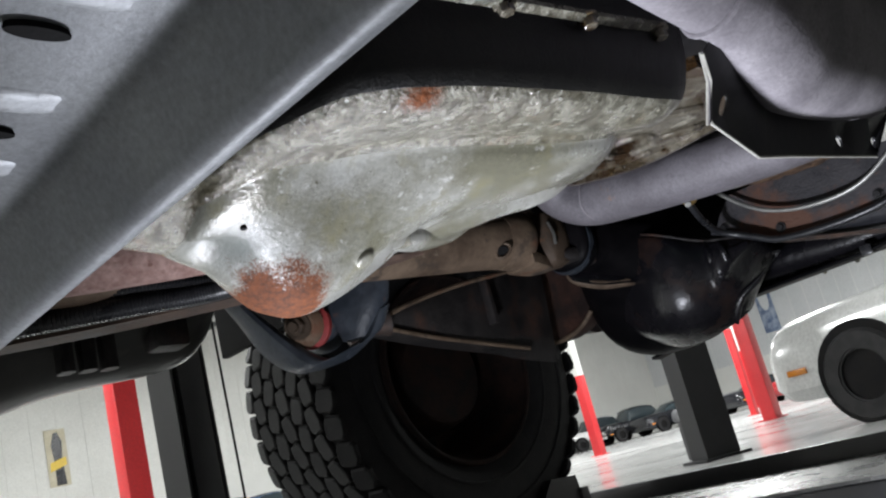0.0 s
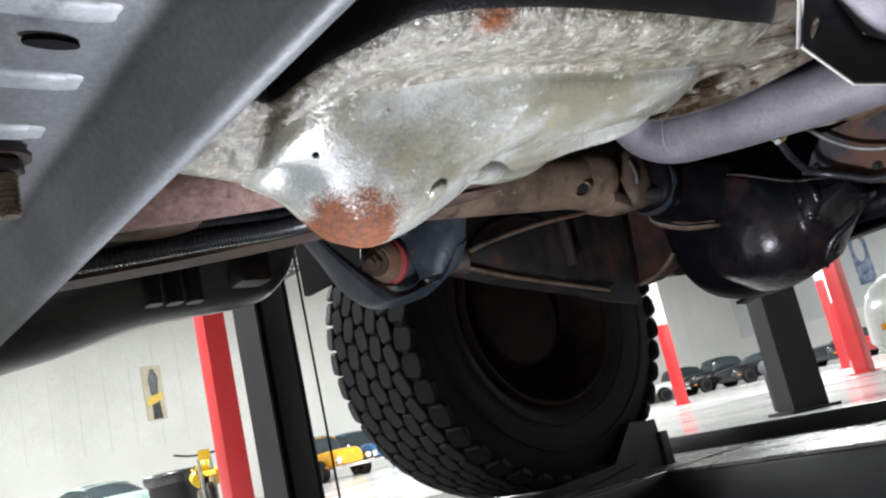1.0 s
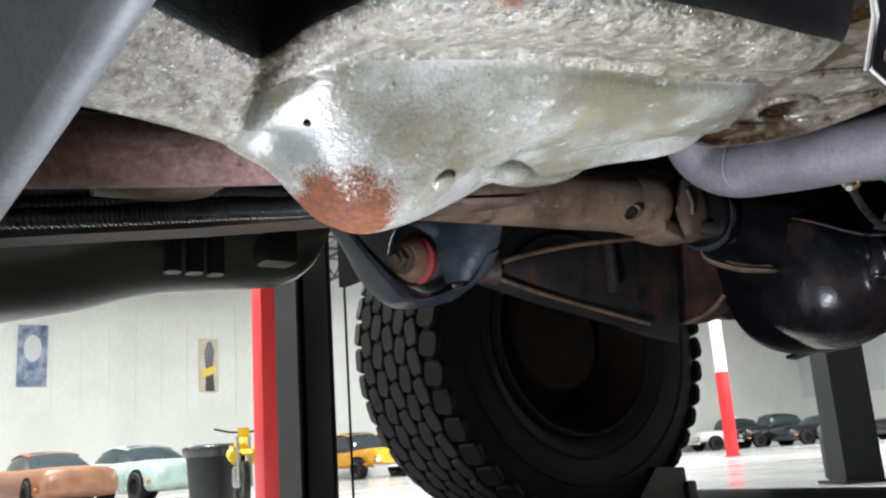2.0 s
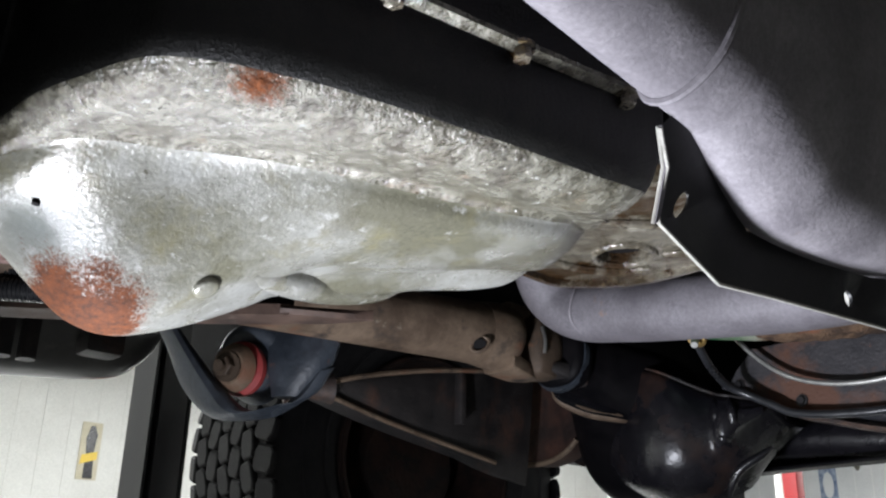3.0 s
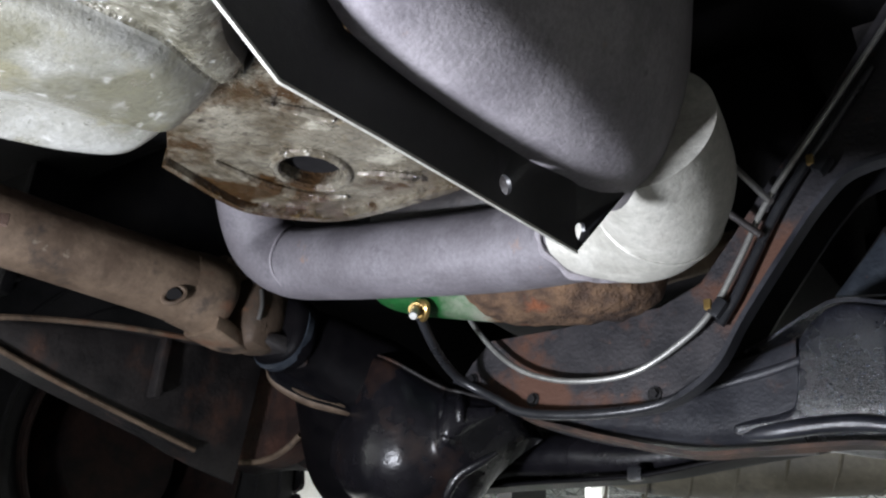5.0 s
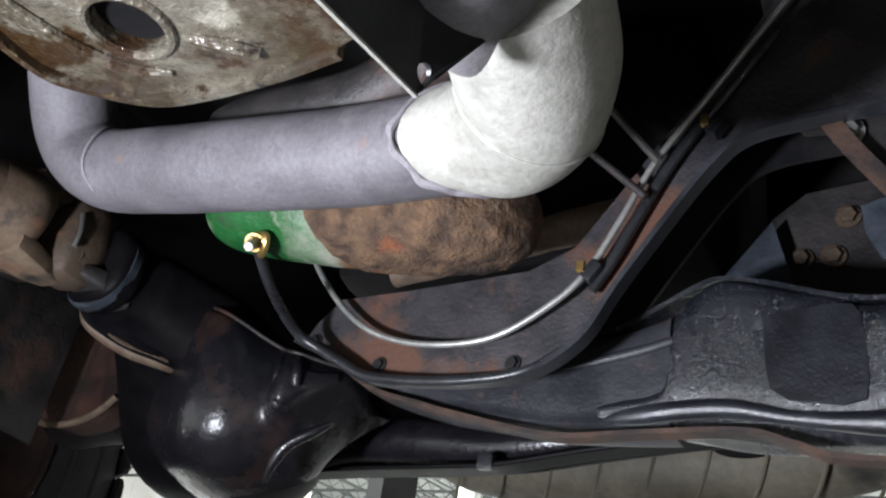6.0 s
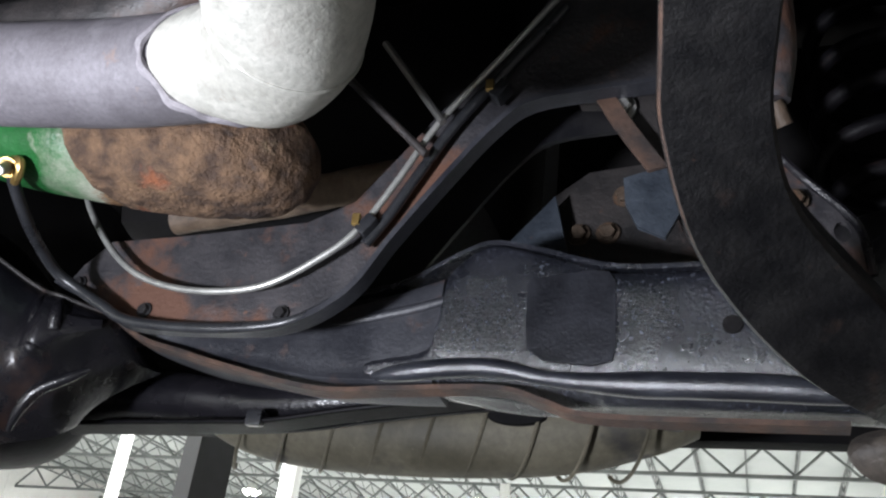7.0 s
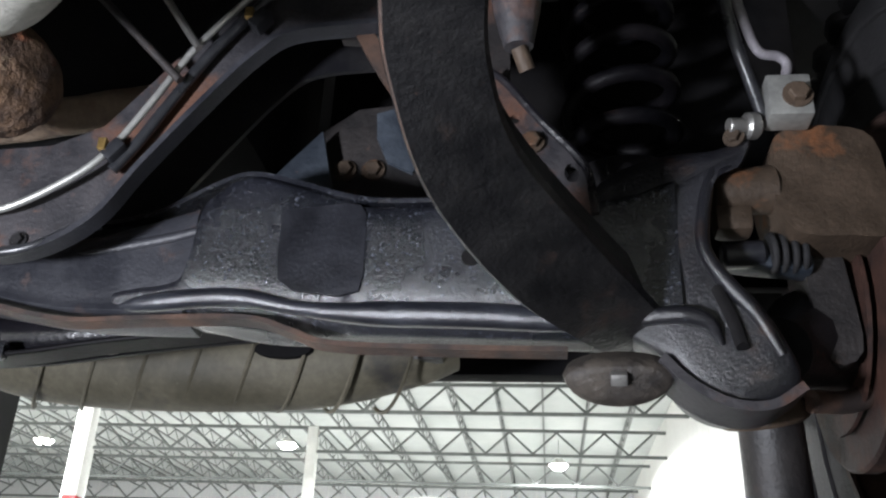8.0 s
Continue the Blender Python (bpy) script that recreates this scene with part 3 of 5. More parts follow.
def dirt_bike(x, y, turn):
    b = thing("dirt_bike", "yellow off-road motorcycle with black seat", "motorcycle", (x, y, 0), "", turn)
    b.scale = (0.84, 0.84, 0.84)
    for yy in (-0.68, 0.70):
        w = part("wheel", wheel_bm(0.33, 0.1), RUBBER, b)
        w.location = (0, yy, 0.33)
        part("rim", rim_bm(0.33, 0.06, 9), STEEL, w)
    part("frame", tube([(0, -0.68, 0.33), (0, -0.2, 0.42), (0, 0.2, 0.35), (0, 0.42, 0.85)], 0.035, 8, 4), DARK, b)
    part("engine", box(0, 0.05, 0.45, 0.24, 0.34, 0.3, 0.05), STEEL, b)
    part("tank", skin([[V(-.10 * s, yy, z), V(0, yy, z + .1 * s), V(.10 * s, yy, z), V(0, yy, z - .12 * s)] for yy, z, s in ((-.1, .82, .6), (.1, .88, 1.1), (.34, .92, 1.0), (.48, .86, .5))], 3, 3), YELLOW, b)
    part("seat", skin([[V(-.09, yy, z), V(0, yy, z + .05), V(.09, yy, z), V(0, yy, z - .05)] for yy, z in ((-.75, .93), (-.4, .88), (0, .87))], 3, 3), DARK, b)
    part("rear_fender", strip([(-.09, -1.05, .92), (-.09, -.8, .9), (-.09, -.5, .84)], (.18, 0, 0), .02), YELLOW, b)
    part("front_fender", strip([(-.07, 1.15, .74), (-.07, .85, .8), (-.07, .5, .78)], (.14, 0, 0), .02), YELLOW, b)
    part("fork", cyl((0.08, .70, .33), (0.08, .46, 1.0), .025, 8, cyl((-0.08, .70, .33), (-0.08, .46, 1.0), .025, 8)), STEEL, b)
    part("handlebar", tube([(-.38, .36, 1.12), (-.15, .45, 1.06), (.15, .45, 1.06), (.38, .36, 1.12)], .014, 8, 4), DARK, b)
    part("number_board", box(0, .56, 1.04, .16, .02, .14, .02), YELLOW, b)
    for sx in (-1, 1):
        part("side_shroud", skin([[V(sx * (.12 + q), yy, z - .12), V(sx * (.20 + q), yy, z), V(sx * (.13 + q), yy, z + .10), V(sx * (.10 + q), yy, z)] for yy, z, q in ((.05, .78, -.03), (.25, .76, .02), (.46, .72, 0.0))], 3, 3), YELLOW, b)


waste_bin(-11.88, 4.56)
dirt_bike(-10.55, 4.40, -108)


# ---- the four-post lift ----
def lift():
    z0 = TRUCK_Z + 0.085       # runway top
    f = thing("vehicle_lift", "black four-post drive-on vehicle lift, lowered, with tread-plate decks", "vehicle lift", (-0.62, 0.6, 0))
    f.matrix_world = Matrix()
    for x0, x1 in ((-1.80, -1.30), (0.24, 0.74)):
        rw = part("runway", box((x0 + x1) / 2, -0.9, z0 / 2 + 0.02, x1 - x0, 5.6, z0 - 0.045, 0.006), LIFTBLACK, f)
        part("deck_plate", box((x0 + x1) / 2, -0.9, z0 - 0.003, x1 - x0 - 0.02, 5.58, 0.006), TREADPLATE, rw)
    # front cross deck with its raised stop lip
    cb = part("cross_beam", box(-0.62, 1.79, z0 / 2 + 0.01, 3.9, 0.50, z0 - 0.04, 0.008), LIFTBLACK, f)
    part("cross_deck", box(-0.62, 1.745, z0 - 0.006, 3.88, 0.40, 0.007), TREADPLATE, cb, "worn bright tread plate")
    bars = bmesh.new()
    for i in range(150):
        for j in range(9):
            x, y = -2.2 + i * 0.021, 1.565 + j * 0.045
            if x > 0.6:
                continue
            d = 0.009 if (i + j) % 2 else -0.009
            vs = [bars.verts.new(p) for p in ((x - 0.011, y - d, z0 - 0.0025), (x, y - 0.003, z0 + 0.0006), (x + 0.011, y + d, z0 - 0.0025), (x, y + 0.003, z0 + 0.0006))]
            bars.faces.new(vs)
    tagged(part("tread_bars", bars, TREADPLATE, cb, "raised tread bars"), kind="stuff")
    part("stop_lip", box(-0.62, 2.00, z0 + 0.01, 3.9, 0.035, 0.055, 0.006), LIFTBLACK, cb)
    # wheel stop at the runway's end
    ws = part("wheel_stop", plate([(1.24, z0), (1.70, z0), (1.69, z0 + 0.105), (1.60, z0 + 0.11), (1.52, z0 + 0.03), (1.24, z0 + 0.012)], [], 0.02, lambda u, v, q: (-1.42 - q, u, v)), LIFTBLACK, f)
    part("stop_plate", box(-1.62, 1.70, z0 + 0.03, 0.42, 0.03, 0.09, 0.006), LIFTBLACK, ws)
    part("stop_gusset", plate([(1.26, z0), (1.50, z0), (1.50, z0 + 0.03)], [], 0.014, lambda u, v, q: (-1.32 - q, u, v)), LIFTBLACK, ws)
    for px, py in ((-2.602, 1.347), (1.362, 1.347)):
        p = part("post", plate([(-.062, -.078), (.062, -.078), (.062, .078), (.053, .078), (.053, -.069), (-.053, -.069), (-.053, .078), (-.062, .078)], [], 2.0, lambda u, v, q: (px + v, py + u, q)), LIFTGREY, f)
        part("post_foot", box(px + .02, py, .008, .34, .34, .016, .004), LIFTBLACK, p)
        part("post_inset", box(px + .045, py + .008, 1.0, .062, .085, 1.96, .005), LIFTBLACK, p)
        part("lift_cable", cyl((px + .125, py + .085, .2), (px + .125, py + .085, 1.95), .004, 8), DARK, p)
    tagged(f, "black four-post drive-on vehicle lift, lowered, with tread-plate decks", "vehicle lift")


lift()


def far_post():
    f = thing("lift_post", "dark grey steel post of another vehicle lift", "lift post", (-4.27, 7.05, 0), "", -30)
    part("channel", plate([(-.14, -.16), (.14, -.16), (.14, .16), (.11, .16), (.11, -.13), (-.11, -.13), (-.11, .16), (-.14, .16)], [], 2.3, lambda u, v, q: (u, v, q)), LIFTGREY, f)
    part("carriage", box(-.20, .02, .20, .14, .3, .34, .02), LIFTBLACK, f)
    part("base_plate", box(0, 0, .012, .44, .44, .024, .004), LIFTGREY, f)
    part("slide", box(0, .08, 1.2, .12, .1, 2.1, .006), LIFTBLACK, f)


far_post()


# ---- the truck ----
truck = thing("pickup_truck", "underside of an old rusty black four-wheel-drive pickup truck", "pickup truck", (0, 0, TRUCK_Z))


def rust_patch(base, centre, radius, colour, name, rust=True, ragged=1.1):
    """A copy of an oily casting material with one patch of its own: a rust bloom, or with rust=False one even colour.
    """
    m = base.copy()
    m.name = name
    n, l = m.node_tree.nodes, m.node_tree.links
    bs = n["Principled BSDF"]
    tc = n.new("ShaderNodeTexCoord")
    dist = n.new("ShaderNodeVectorMath")
    dist.operation = "DISTANCE"
    dist.inputs[1].default_value = centre
    l.new(tc.outputs["Object"], dist.inputs[0])
    t = n.new("ShaderNodeTexNoise")
    t.inputs["Scale"].default_value, t.inputs["Detail"].default_value = 30, 8
    l.new(tc.outputs["Object"], t.inputs["Vector"])
    wob = n.new("ShaderNodeMath")
    wob.operation = "MULTIPLY_ADD"
    wob.inputs[1].default_value, wob.inputs[2].default_value = radius * ragged, -radius * ragged / 2
    l.new(t.outputs["Fac"], wob.inputs[0])
    s = n.new("ShaderNodeMath")
    l.new(dist.outputs["Value"], s.inputs[0])
    l.new(wob.outputs[0], s.inputs[1])
    # its edge breaks up into speckles
    fleck = n.new("ShaderNodeTexNoise")
    fleck.inputs["Scale"].default_value, fleck.inputs["Detail"].default_value, fleck.inputs["Roughness"].default_value = 430, 6, 0.75
    l.new(tc.outputs["Object"], fleck.inputs["Vector"])
    spread = n.new("ShaderNodeMath")
    spread.operation = "MULTIPLY_ADD"
    amp = 0.05 if rust else radius * 0.62
    spread.inputs[1].default_value, spread.inputs[2].default_value = amp, -amp / 2
    l.new(fleck.outputs["Fac"], spread.inputs[0])
    edge = n.new("ShaderNodeMath")
    l.new(s.outputs[0], edge.inputs[0])
    l.new(spread.outputs[0], edge.inputs[1])
    r = n.new("ShaderNodeMapRange")
    soft = 0.006 if rust else 0.024
    r.inputs["From Min"].default_value, r.inputs["From Max"].default_value, r.inputs["To Min"].default_value, r.inputs["To Max"].default_value = radius * 0.95 - soft, radius * 0.95 + soft, 1, 0
    l.new(edge.outputs[0], r.inputs["Value"])
    mx = n.new("ShaderNodeMix")
    mx.data_type = "RGBA"
    old = bs.inputs["Base Color"].links[0].from_socket
    l.new(r.outputs["Result"], mx.inputs["Factor"])
    l.new(old, mx.inputs["A"])
    sp = n.new("ShaderNodeTexNoise")
    sp.inputs["Scale"].default_value, sp.inputs["Detail"].default_value, sp.inputs["Roughness"].default_value = 170, 6, 0.75
    l.new(tc.outputs["Object"], sp.inputs["Vector"])
    grain = n.new("ShaderNodeMapRange")
    grain.inputs["From Min"].default_value, grain.inputs["From Max"].default_value = 0.38, 0.66
    l.new(sp.outputs["Fac"], grain.inputs["Value"])
    tone = n.new("ShaderNodeMix")
    tone.data_type = "RGBA"
    l.new(grain.outputs["Result"], tone.inputs["Factor"])
    tone.inputs["A"].default_value = (*colour, 1)
    tone.inputs["B"].default_value = (*(c * 0.3 + 0.008 for c in colour), 1)
    if rust:
        l.new(tone.outputs["Result"], mx.inputs["B"])
    else:
        mx.inputs["B"].default_value = (*colour, 1)
    l.new(mx.outputs["Result"], bs.inputs["Base Color"])
    # the patch is dull and bare of oil film
    for name_in, dull in (("Metallic", 0.0), ("Roughness", 0.75), ("Coat Weight", 0.0), ("Specular IOR Level", 0.15)):
        sock = bs.inputs[name_in]
        f = n.new("ShaderNodeMix")
        f.data_type = "FLOAT"
        l.new(r.outputs["Result"], f.inputs["Factor"])
        if sock.links:
            l.new(sock.links[0].from_socket, f.inputs["A"])
        else:
            f.inputs["A"].default_value = sock.default_value
        f.inputs["B"].default_value = dull
        l.new(f.outputs["Result"], sock)
    return m


# The inner patch turns the lobe's rear flank grey.
LOBE = rust_patch(rust_patch(CASTING, (-0.582, 0.343, 0.458), 0.030, (0.105, 0.115, 0.11), "oily_casting_with_grey_smear", False, 0.8), (-0.622, 0.402, 0.448), 0.046, (0.125, 0.040, 0.015), "oily_casting_with_rust_bloom")
PANMAT = rust_patch(GRIMY, (-0.395, 0.398, 0.509), 0.014, (0.19, 0.060, 0.020), "grimy_casting_with_rust_bloom")


def gearbox():
    # casing: flat oily bottom with an upright side, and a bulging housing with a rusty lobe beside it
    def ring(y, xw, zb, xr, zr, xl, zl, q=1.0):
        e, d = min(.042, .6 * (xw - xr)), min(.018, .25 * (xr - xl))
        return [V(xw + .012, y, .70), V(xw + .010, y, .62), V(xw + .008, y, .575), V(xw + .002, y, zb + .032), V(xw - e * .28, y, zb + .009), V(xw - e, y, zb), V((xw - e + xr) / 2, y, (zb + zr) / 2), V(xr + .16 * (xw - e - xr), y, zr + .002), V(xr, y, zr), V(xr - d, y, zr - .67 * d), V((xr + xl) / 2 - .22 * d, y, (zr + zl) / 2 - .55 * d), V(xl + 1.5 * d, y, zl + (.010 if d > .0179 else .002)), V(xl, y, zl), V(xl - .03 * q, y, zl + .002), V(xl - .065 * q, y, zl + .03), V(xl - .075 * q, y, .585), V(xl - .07 * q, y, .70)]
    st = ((-.5, -.44, .513, -.53, .502, -.58, .492, .5), (.05, -.465, .509, -.545, .500, -.592, .488, .5), (.14, -.482, .507, -.553, .498, -.597, .486, .5), (.20, -.500, .506, -.560, .498, -.602, .485, .5), (.25, -.523, .506, -.572, .497, -.608, .484, .5), (.29, -.544, .506, -.578, .496, -.613, .481, .5), (.306, -.546, .506, -.575, .496, -.616, .479, .5), (.314, -.490, .507, -.555, .496, -.618, .476, .5), (.326, -.450, .507, -.535, .499, -.62, .472, .5), (.344, -.406, .507, -.516, .505, -.62, .464, .5), (.375, -.384, .507, -.511, .511, -.62, .440, .6), (.400, -.375, .507, -.509, .515, -.62, .426, .7), (.433, -.365, .507, -.502, .520, -.622, .424, .7), (.48, -.356, .507, -.487, .522, -.622, .440, .7), (.531, -.348, .507, -.474, .522, -.622, .466, .7), (.561, -.344, .507, -.467, .522, -.62, .482, .7), (.625, -.338, .507, -.454, .523, -.615, .495, .7), (.66, -.336, .509, -.446, .525, -.61, .503, .7), (.69, -.346, .516, -.445, .529, -.60, .511, .7), (.715, -.385, .53, -.45, .536, -.595, .516, .7), (.75, -.43, .545, -.468, .545, -.585, .522, .6), (.785, -.46, .56, -.49, .56, -.575, .535, .5), (.80, -.49, .585, -.51, .58, -.56, .56, .4))
    bm = skin([ring(*q) for q in st], 5, 4)
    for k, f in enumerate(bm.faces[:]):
        # Faces 0-15 of each ring take the black that paints shade on the side.
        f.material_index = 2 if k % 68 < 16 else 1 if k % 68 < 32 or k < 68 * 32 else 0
    bm.normal_update()
    bosses = [(x, y, r, min(bm.verts, key=lambda v: (v.co.x - x) ** 2 + (v.co.y - y) ** 2 + (0 if v.co.z < .53 else 1))) for x, y, r in ((-.582, .470, .009),)]
    on_skin = lambda x, y: min(bm.verts, key=lambda v: (v.co.x - x) ** 2 + (v.co.y - y) ** 2 + (0 if v.co.z < .53 else 1)).co.copy()
    seam = on_skin(-.565, .347)
    bosses = [(v.co.copy(), v.normal.copy(), r) for x, y, r, v in bosses]
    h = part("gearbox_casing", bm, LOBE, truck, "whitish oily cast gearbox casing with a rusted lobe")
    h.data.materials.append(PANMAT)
    h.data.materials.append(SHADEBLACK)
    fl = strip([(-.352, .30, .556), (-.340, .42, .559), (-.334, .55, .566), (-.330, .64, .572)], (.008, 0, .002), .005)
    part("pan_flange", fl, GRIMY, h, "wet oily flange strip")
    for y, x in ((.34, -.342), (.44, -.333), (.535, -.329), (.632, -.325)):
        part("pan_bolt", bolt((x - .002, y, .5545 + .05 * (y - .3)), (0.1, 0, -1), .0062, .010), OILY, h)
    # lower tongue of the casing behind the bulge, ledges and bosses cast on it
    part("casing_tongue", tube([(-.575, .50, .478), (-.61, .55, .492), (-.64, .62, .510), (-.655, .68, .526), (-.660, .73, .550)], [.010, .018, .022, .018, .008], 18, 6), CASTING, h, "pale lower tongue of the casing")
    part("seam_hole", cyl(seam + V(0, -.001, -.0015), seam + V(0, 0, .006), .0026, 12), DARK, h, "small dark hole")
    for p, n, r in bosses:
        n = n if n.z < 0 else -n
        part("casting_boss", tube([tuple(p - n * .004), tuple(p + n * .0015), tuple(p + n * .0035), tuple(p + n * .0042)], [r * 1.15, r * 1.1, r * .9, r * .5], 18, 3), CASTING, h, "low round cast boss")
    # inspection cover ahead of it
    out = [(-.483, .815), (-.40, .84), (-.40, 1.025), (-.441, 1.037), (-.50, 1.043), (-.579, 1.041), (-.63, 1.031), (-.675, .995), (-.690, .965), (-.684, .88), (-.62, .83)]
    flat = lambda u, v, w: (u, v, .606 + w)
    cov = part("flywheel_cover", plate(out, [circle(-.580, .960, .029, 28)], .026, flat), OILY, truck, "oil-soaked cast cover with a round hole")
    part("cover_rim", tube([(-.580 + .033 * math.cos(a), .960 + .033 * math.sin(a), .605) for a in (math.pi * 2 * k / 20 for k in range(21))], .0045, 8, 2), OILY, cov)
    # Added black disc behind the open hole paints the shade inside it.
    part("hole_plug", cyl((-.580, .960, .618), (-.580, .960, .630), .034, 20), DARK, cov)
    part("cover_lip", strip([(-.686, .88, .598), (-.692, .965, .598), (-.676, .997, .598), (-.63, 1.034, .598), (-.579, 1.044, .598), (-.50, 1.046, .600), (-.44, 1.040, .600)], (0, 0, .02), .007), OILY, cov, "pale oily rim of the cover")
    for pts in (((-.648, .905, .604), (-.640, .955, .604), (-.618, .995, .604), (-.585, 1.015, .604)), ((-.545, .985, .604), (-.525, .998, .604), (-.500, 1.020, .604)), ((-.535, .86, .604), (-.50, .905, .604), (-.465, .955, .604))):
        part("cover_ridge", tube(list(pts), [.003, .006, .006, .003][:len(pts)], 8, 5), OILY, cov)
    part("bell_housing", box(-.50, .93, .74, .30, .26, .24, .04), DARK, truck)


def exhaust():
    line = [(-.66, .93, .74), (-.735, 1.00, .725), (-.795, 1.06, .690), (-.808, 1.10, .645), (-.772, 1.118, .614), (-.69, 1.118, .597), (-.60, 1.117, .584), (-.51, 1.118, .573), (-.445, 1.120, .568), (-.34, 1.119, .564)]
    p = part("exhaust_pipe", tube(line, .0408, 32, 7), PIPE, truck, "dull grey exhaust pipe with a tight bend")
    part("bend_weld", tube([(-.757 + .004 * math.sin(3 * a), 1.118 + .0412 * math.cos(a), .611 + .0412 * math.sin(a)) for a in (2 * math.pi * k / 18 for k in range(19))], .0016, 6, 2), EXHAUST, p)
    rng = random.Random(5)
    lead = lambda a: -math.cos(a + 2.73)
    bead = [(-.361 + .048 * lead(a) + rng.uniform(-.003, .003), 1.120 + .0422 * math.cos(a), .565 + .0422 * math.sin(a)) for a in (2 * math.pi * k / 30 for k in range(31))]
    part("weld_bead", tube(bead, [rng.uniform(.0020, .0052) for _ in bead], 8, 3), EXHAUST, p, "ragged weld bead")
    # elbow: a slant-cut socket over the pipe, widening into the converter
    rings = []
    n = 32
    for c, r, nx, slant in (((-.357, 1.120, .565), .0428, (1, 0, 0), .048), ((-.352, 1.120, .565), .0448, (1, 0, 0), .044), ((-.340, 1.117, .562), .0480, (1, -.08, 0), .026), ((-.320, 1.103, .560), .0520, (1, -.4, .05), .008), ((-.302, 1.083, .560), .0545, (.8, -.8, .08), 0), ((-.285, 1.050, .562), .0555, (.42, -1, .1), 0), ((-.276, 1.015, .565), .0550, (.2, -1, .12), 0), ((-.270, .985, .568), .0535, (.1, -1, .15), 0)):
        ax = Vector(nx).normalized()
        side = ax.cross(V(0, 0, 1)).normalized()
        up = side.cross(ax)
        rings.append([Vector(c) + (-side * math.cos(a) + up * math.sin(a)) * r + ax * slant * lead(a) for a in (2 * math.pi * k / n for k in range(n))])
    e = part("exhaust_elbow", skin(rings, 5, 2), SILVER, truck, "silver-painted exhaust elbow")
    part("elbow_seam", tube([tuple(v) for v in rings[4] + rings[4][:1]], .0016, 6, 2), SILVER, e)
    # converter: a lopsided body, low at the bracket and rising away from it
    sec = ((-.056, .20), (-.080, .12), (-.088, .06), (-.090, .026), (-.084, .004), (-.064, -.004), (-.040, .003), (-.020, .020), (-.004, .054), (.010, .11), (.016, .20), (.0, .25))
    def body(y, cx, cz, k, q=1.0):
        return [V(cx + u * k, y, cz + (v * k if v > .05 else v * k * q)) for u, v in sec]
    st = ((1.035, -.262, .548, .42), (1.02, -.256, .530, .62), (.992, -.245, .515, .82), (.960, -.232, .507, .93), (.925, -.222, .501, .98), (.87, -.216, .494, 1.02), (.80, -.215, .488, 1.03), (.74, -.215, .486, 1.02), (.71, -.214, .489, .99), (.675, -.213, .504, .93), (.64, -.212, .521, .88), (.62, -.211, .526, .86), (.54, -.208, .532, .83), (.42, -.20, .538, .81), (.2, -.19, .55, .79), (-.3, -.185, .575, .79))
    c = part("catalytic_converter", skin([body(*q) for q in st], 5, 3), EXHAUST, truck, "dull grey exhaust converter body with a pressed crease")
    part("seam_ring", tube([tuple(v) for v in body(.590, -.2098, .5285, .852)[:10]], .0032, 8, 4), EXHAUST, c, "rolled seam ring")
    # thin steel bracket beside it, bent over along its upper part
    bend = lambda u, v, w: (-.312 + .05 * (u - .64) + .7 * max(0, v - .48) - w, u, v)
    def ladder(pts, n=5):
        return [tuple(np.array(a) + (np.array(b) - np.array(a)) * k / n) for a, b in zip(pts, pts[1:]) for k in range(n)] + [pts[-1]]
    low = [(.608, .522), (.628, .506), (.640, .477), (.698, .4495), (.76, .4535), (.947, .4625)]
    high = [(.970, .5095), (.903, .5035), (.878, .4935), (.792, .492), (.7235, .4905), (.700, .502), (.678, .513), (.647, .528), (.619, .536)]
    holes = [circle(.653, .490, .0055, 14, .0075), circle(.867, .4735, .006, 14, .0065), circle(.949, .4765, .006, 14, .0065)]
    b = part("support_bracket", plate(ladder(low) + ladder(high), holes, .0025, bend), LIFTBLACK, truck, "thin black steel bracket with bare bright edges")
    part("bracket_edge", tube([bend(u, v - .001, .0012) for u, v in ladder(low)], .0015, 6, 1), SILVER, b, "bare bright sheared edge")
    part("bracket_flange", plate([(.607, .522), (.626, .505), (.636, .475), (.640, .4765), (.630, .506), (.610, .524)], [], .002, lambda u, v, w: (bend(u, v, 0)[0] - .001 - w, u, v)), EXHAUST, b, "bare folded flange")
    part("flange_edge", tube([(bend(u, v, 0)[0] - .003, u, v) for u, v in ((.607, .522), (.626, .505), (.636, .475))], .0012, 6, 1), SILVER, b)


gearbox()
exhaust()


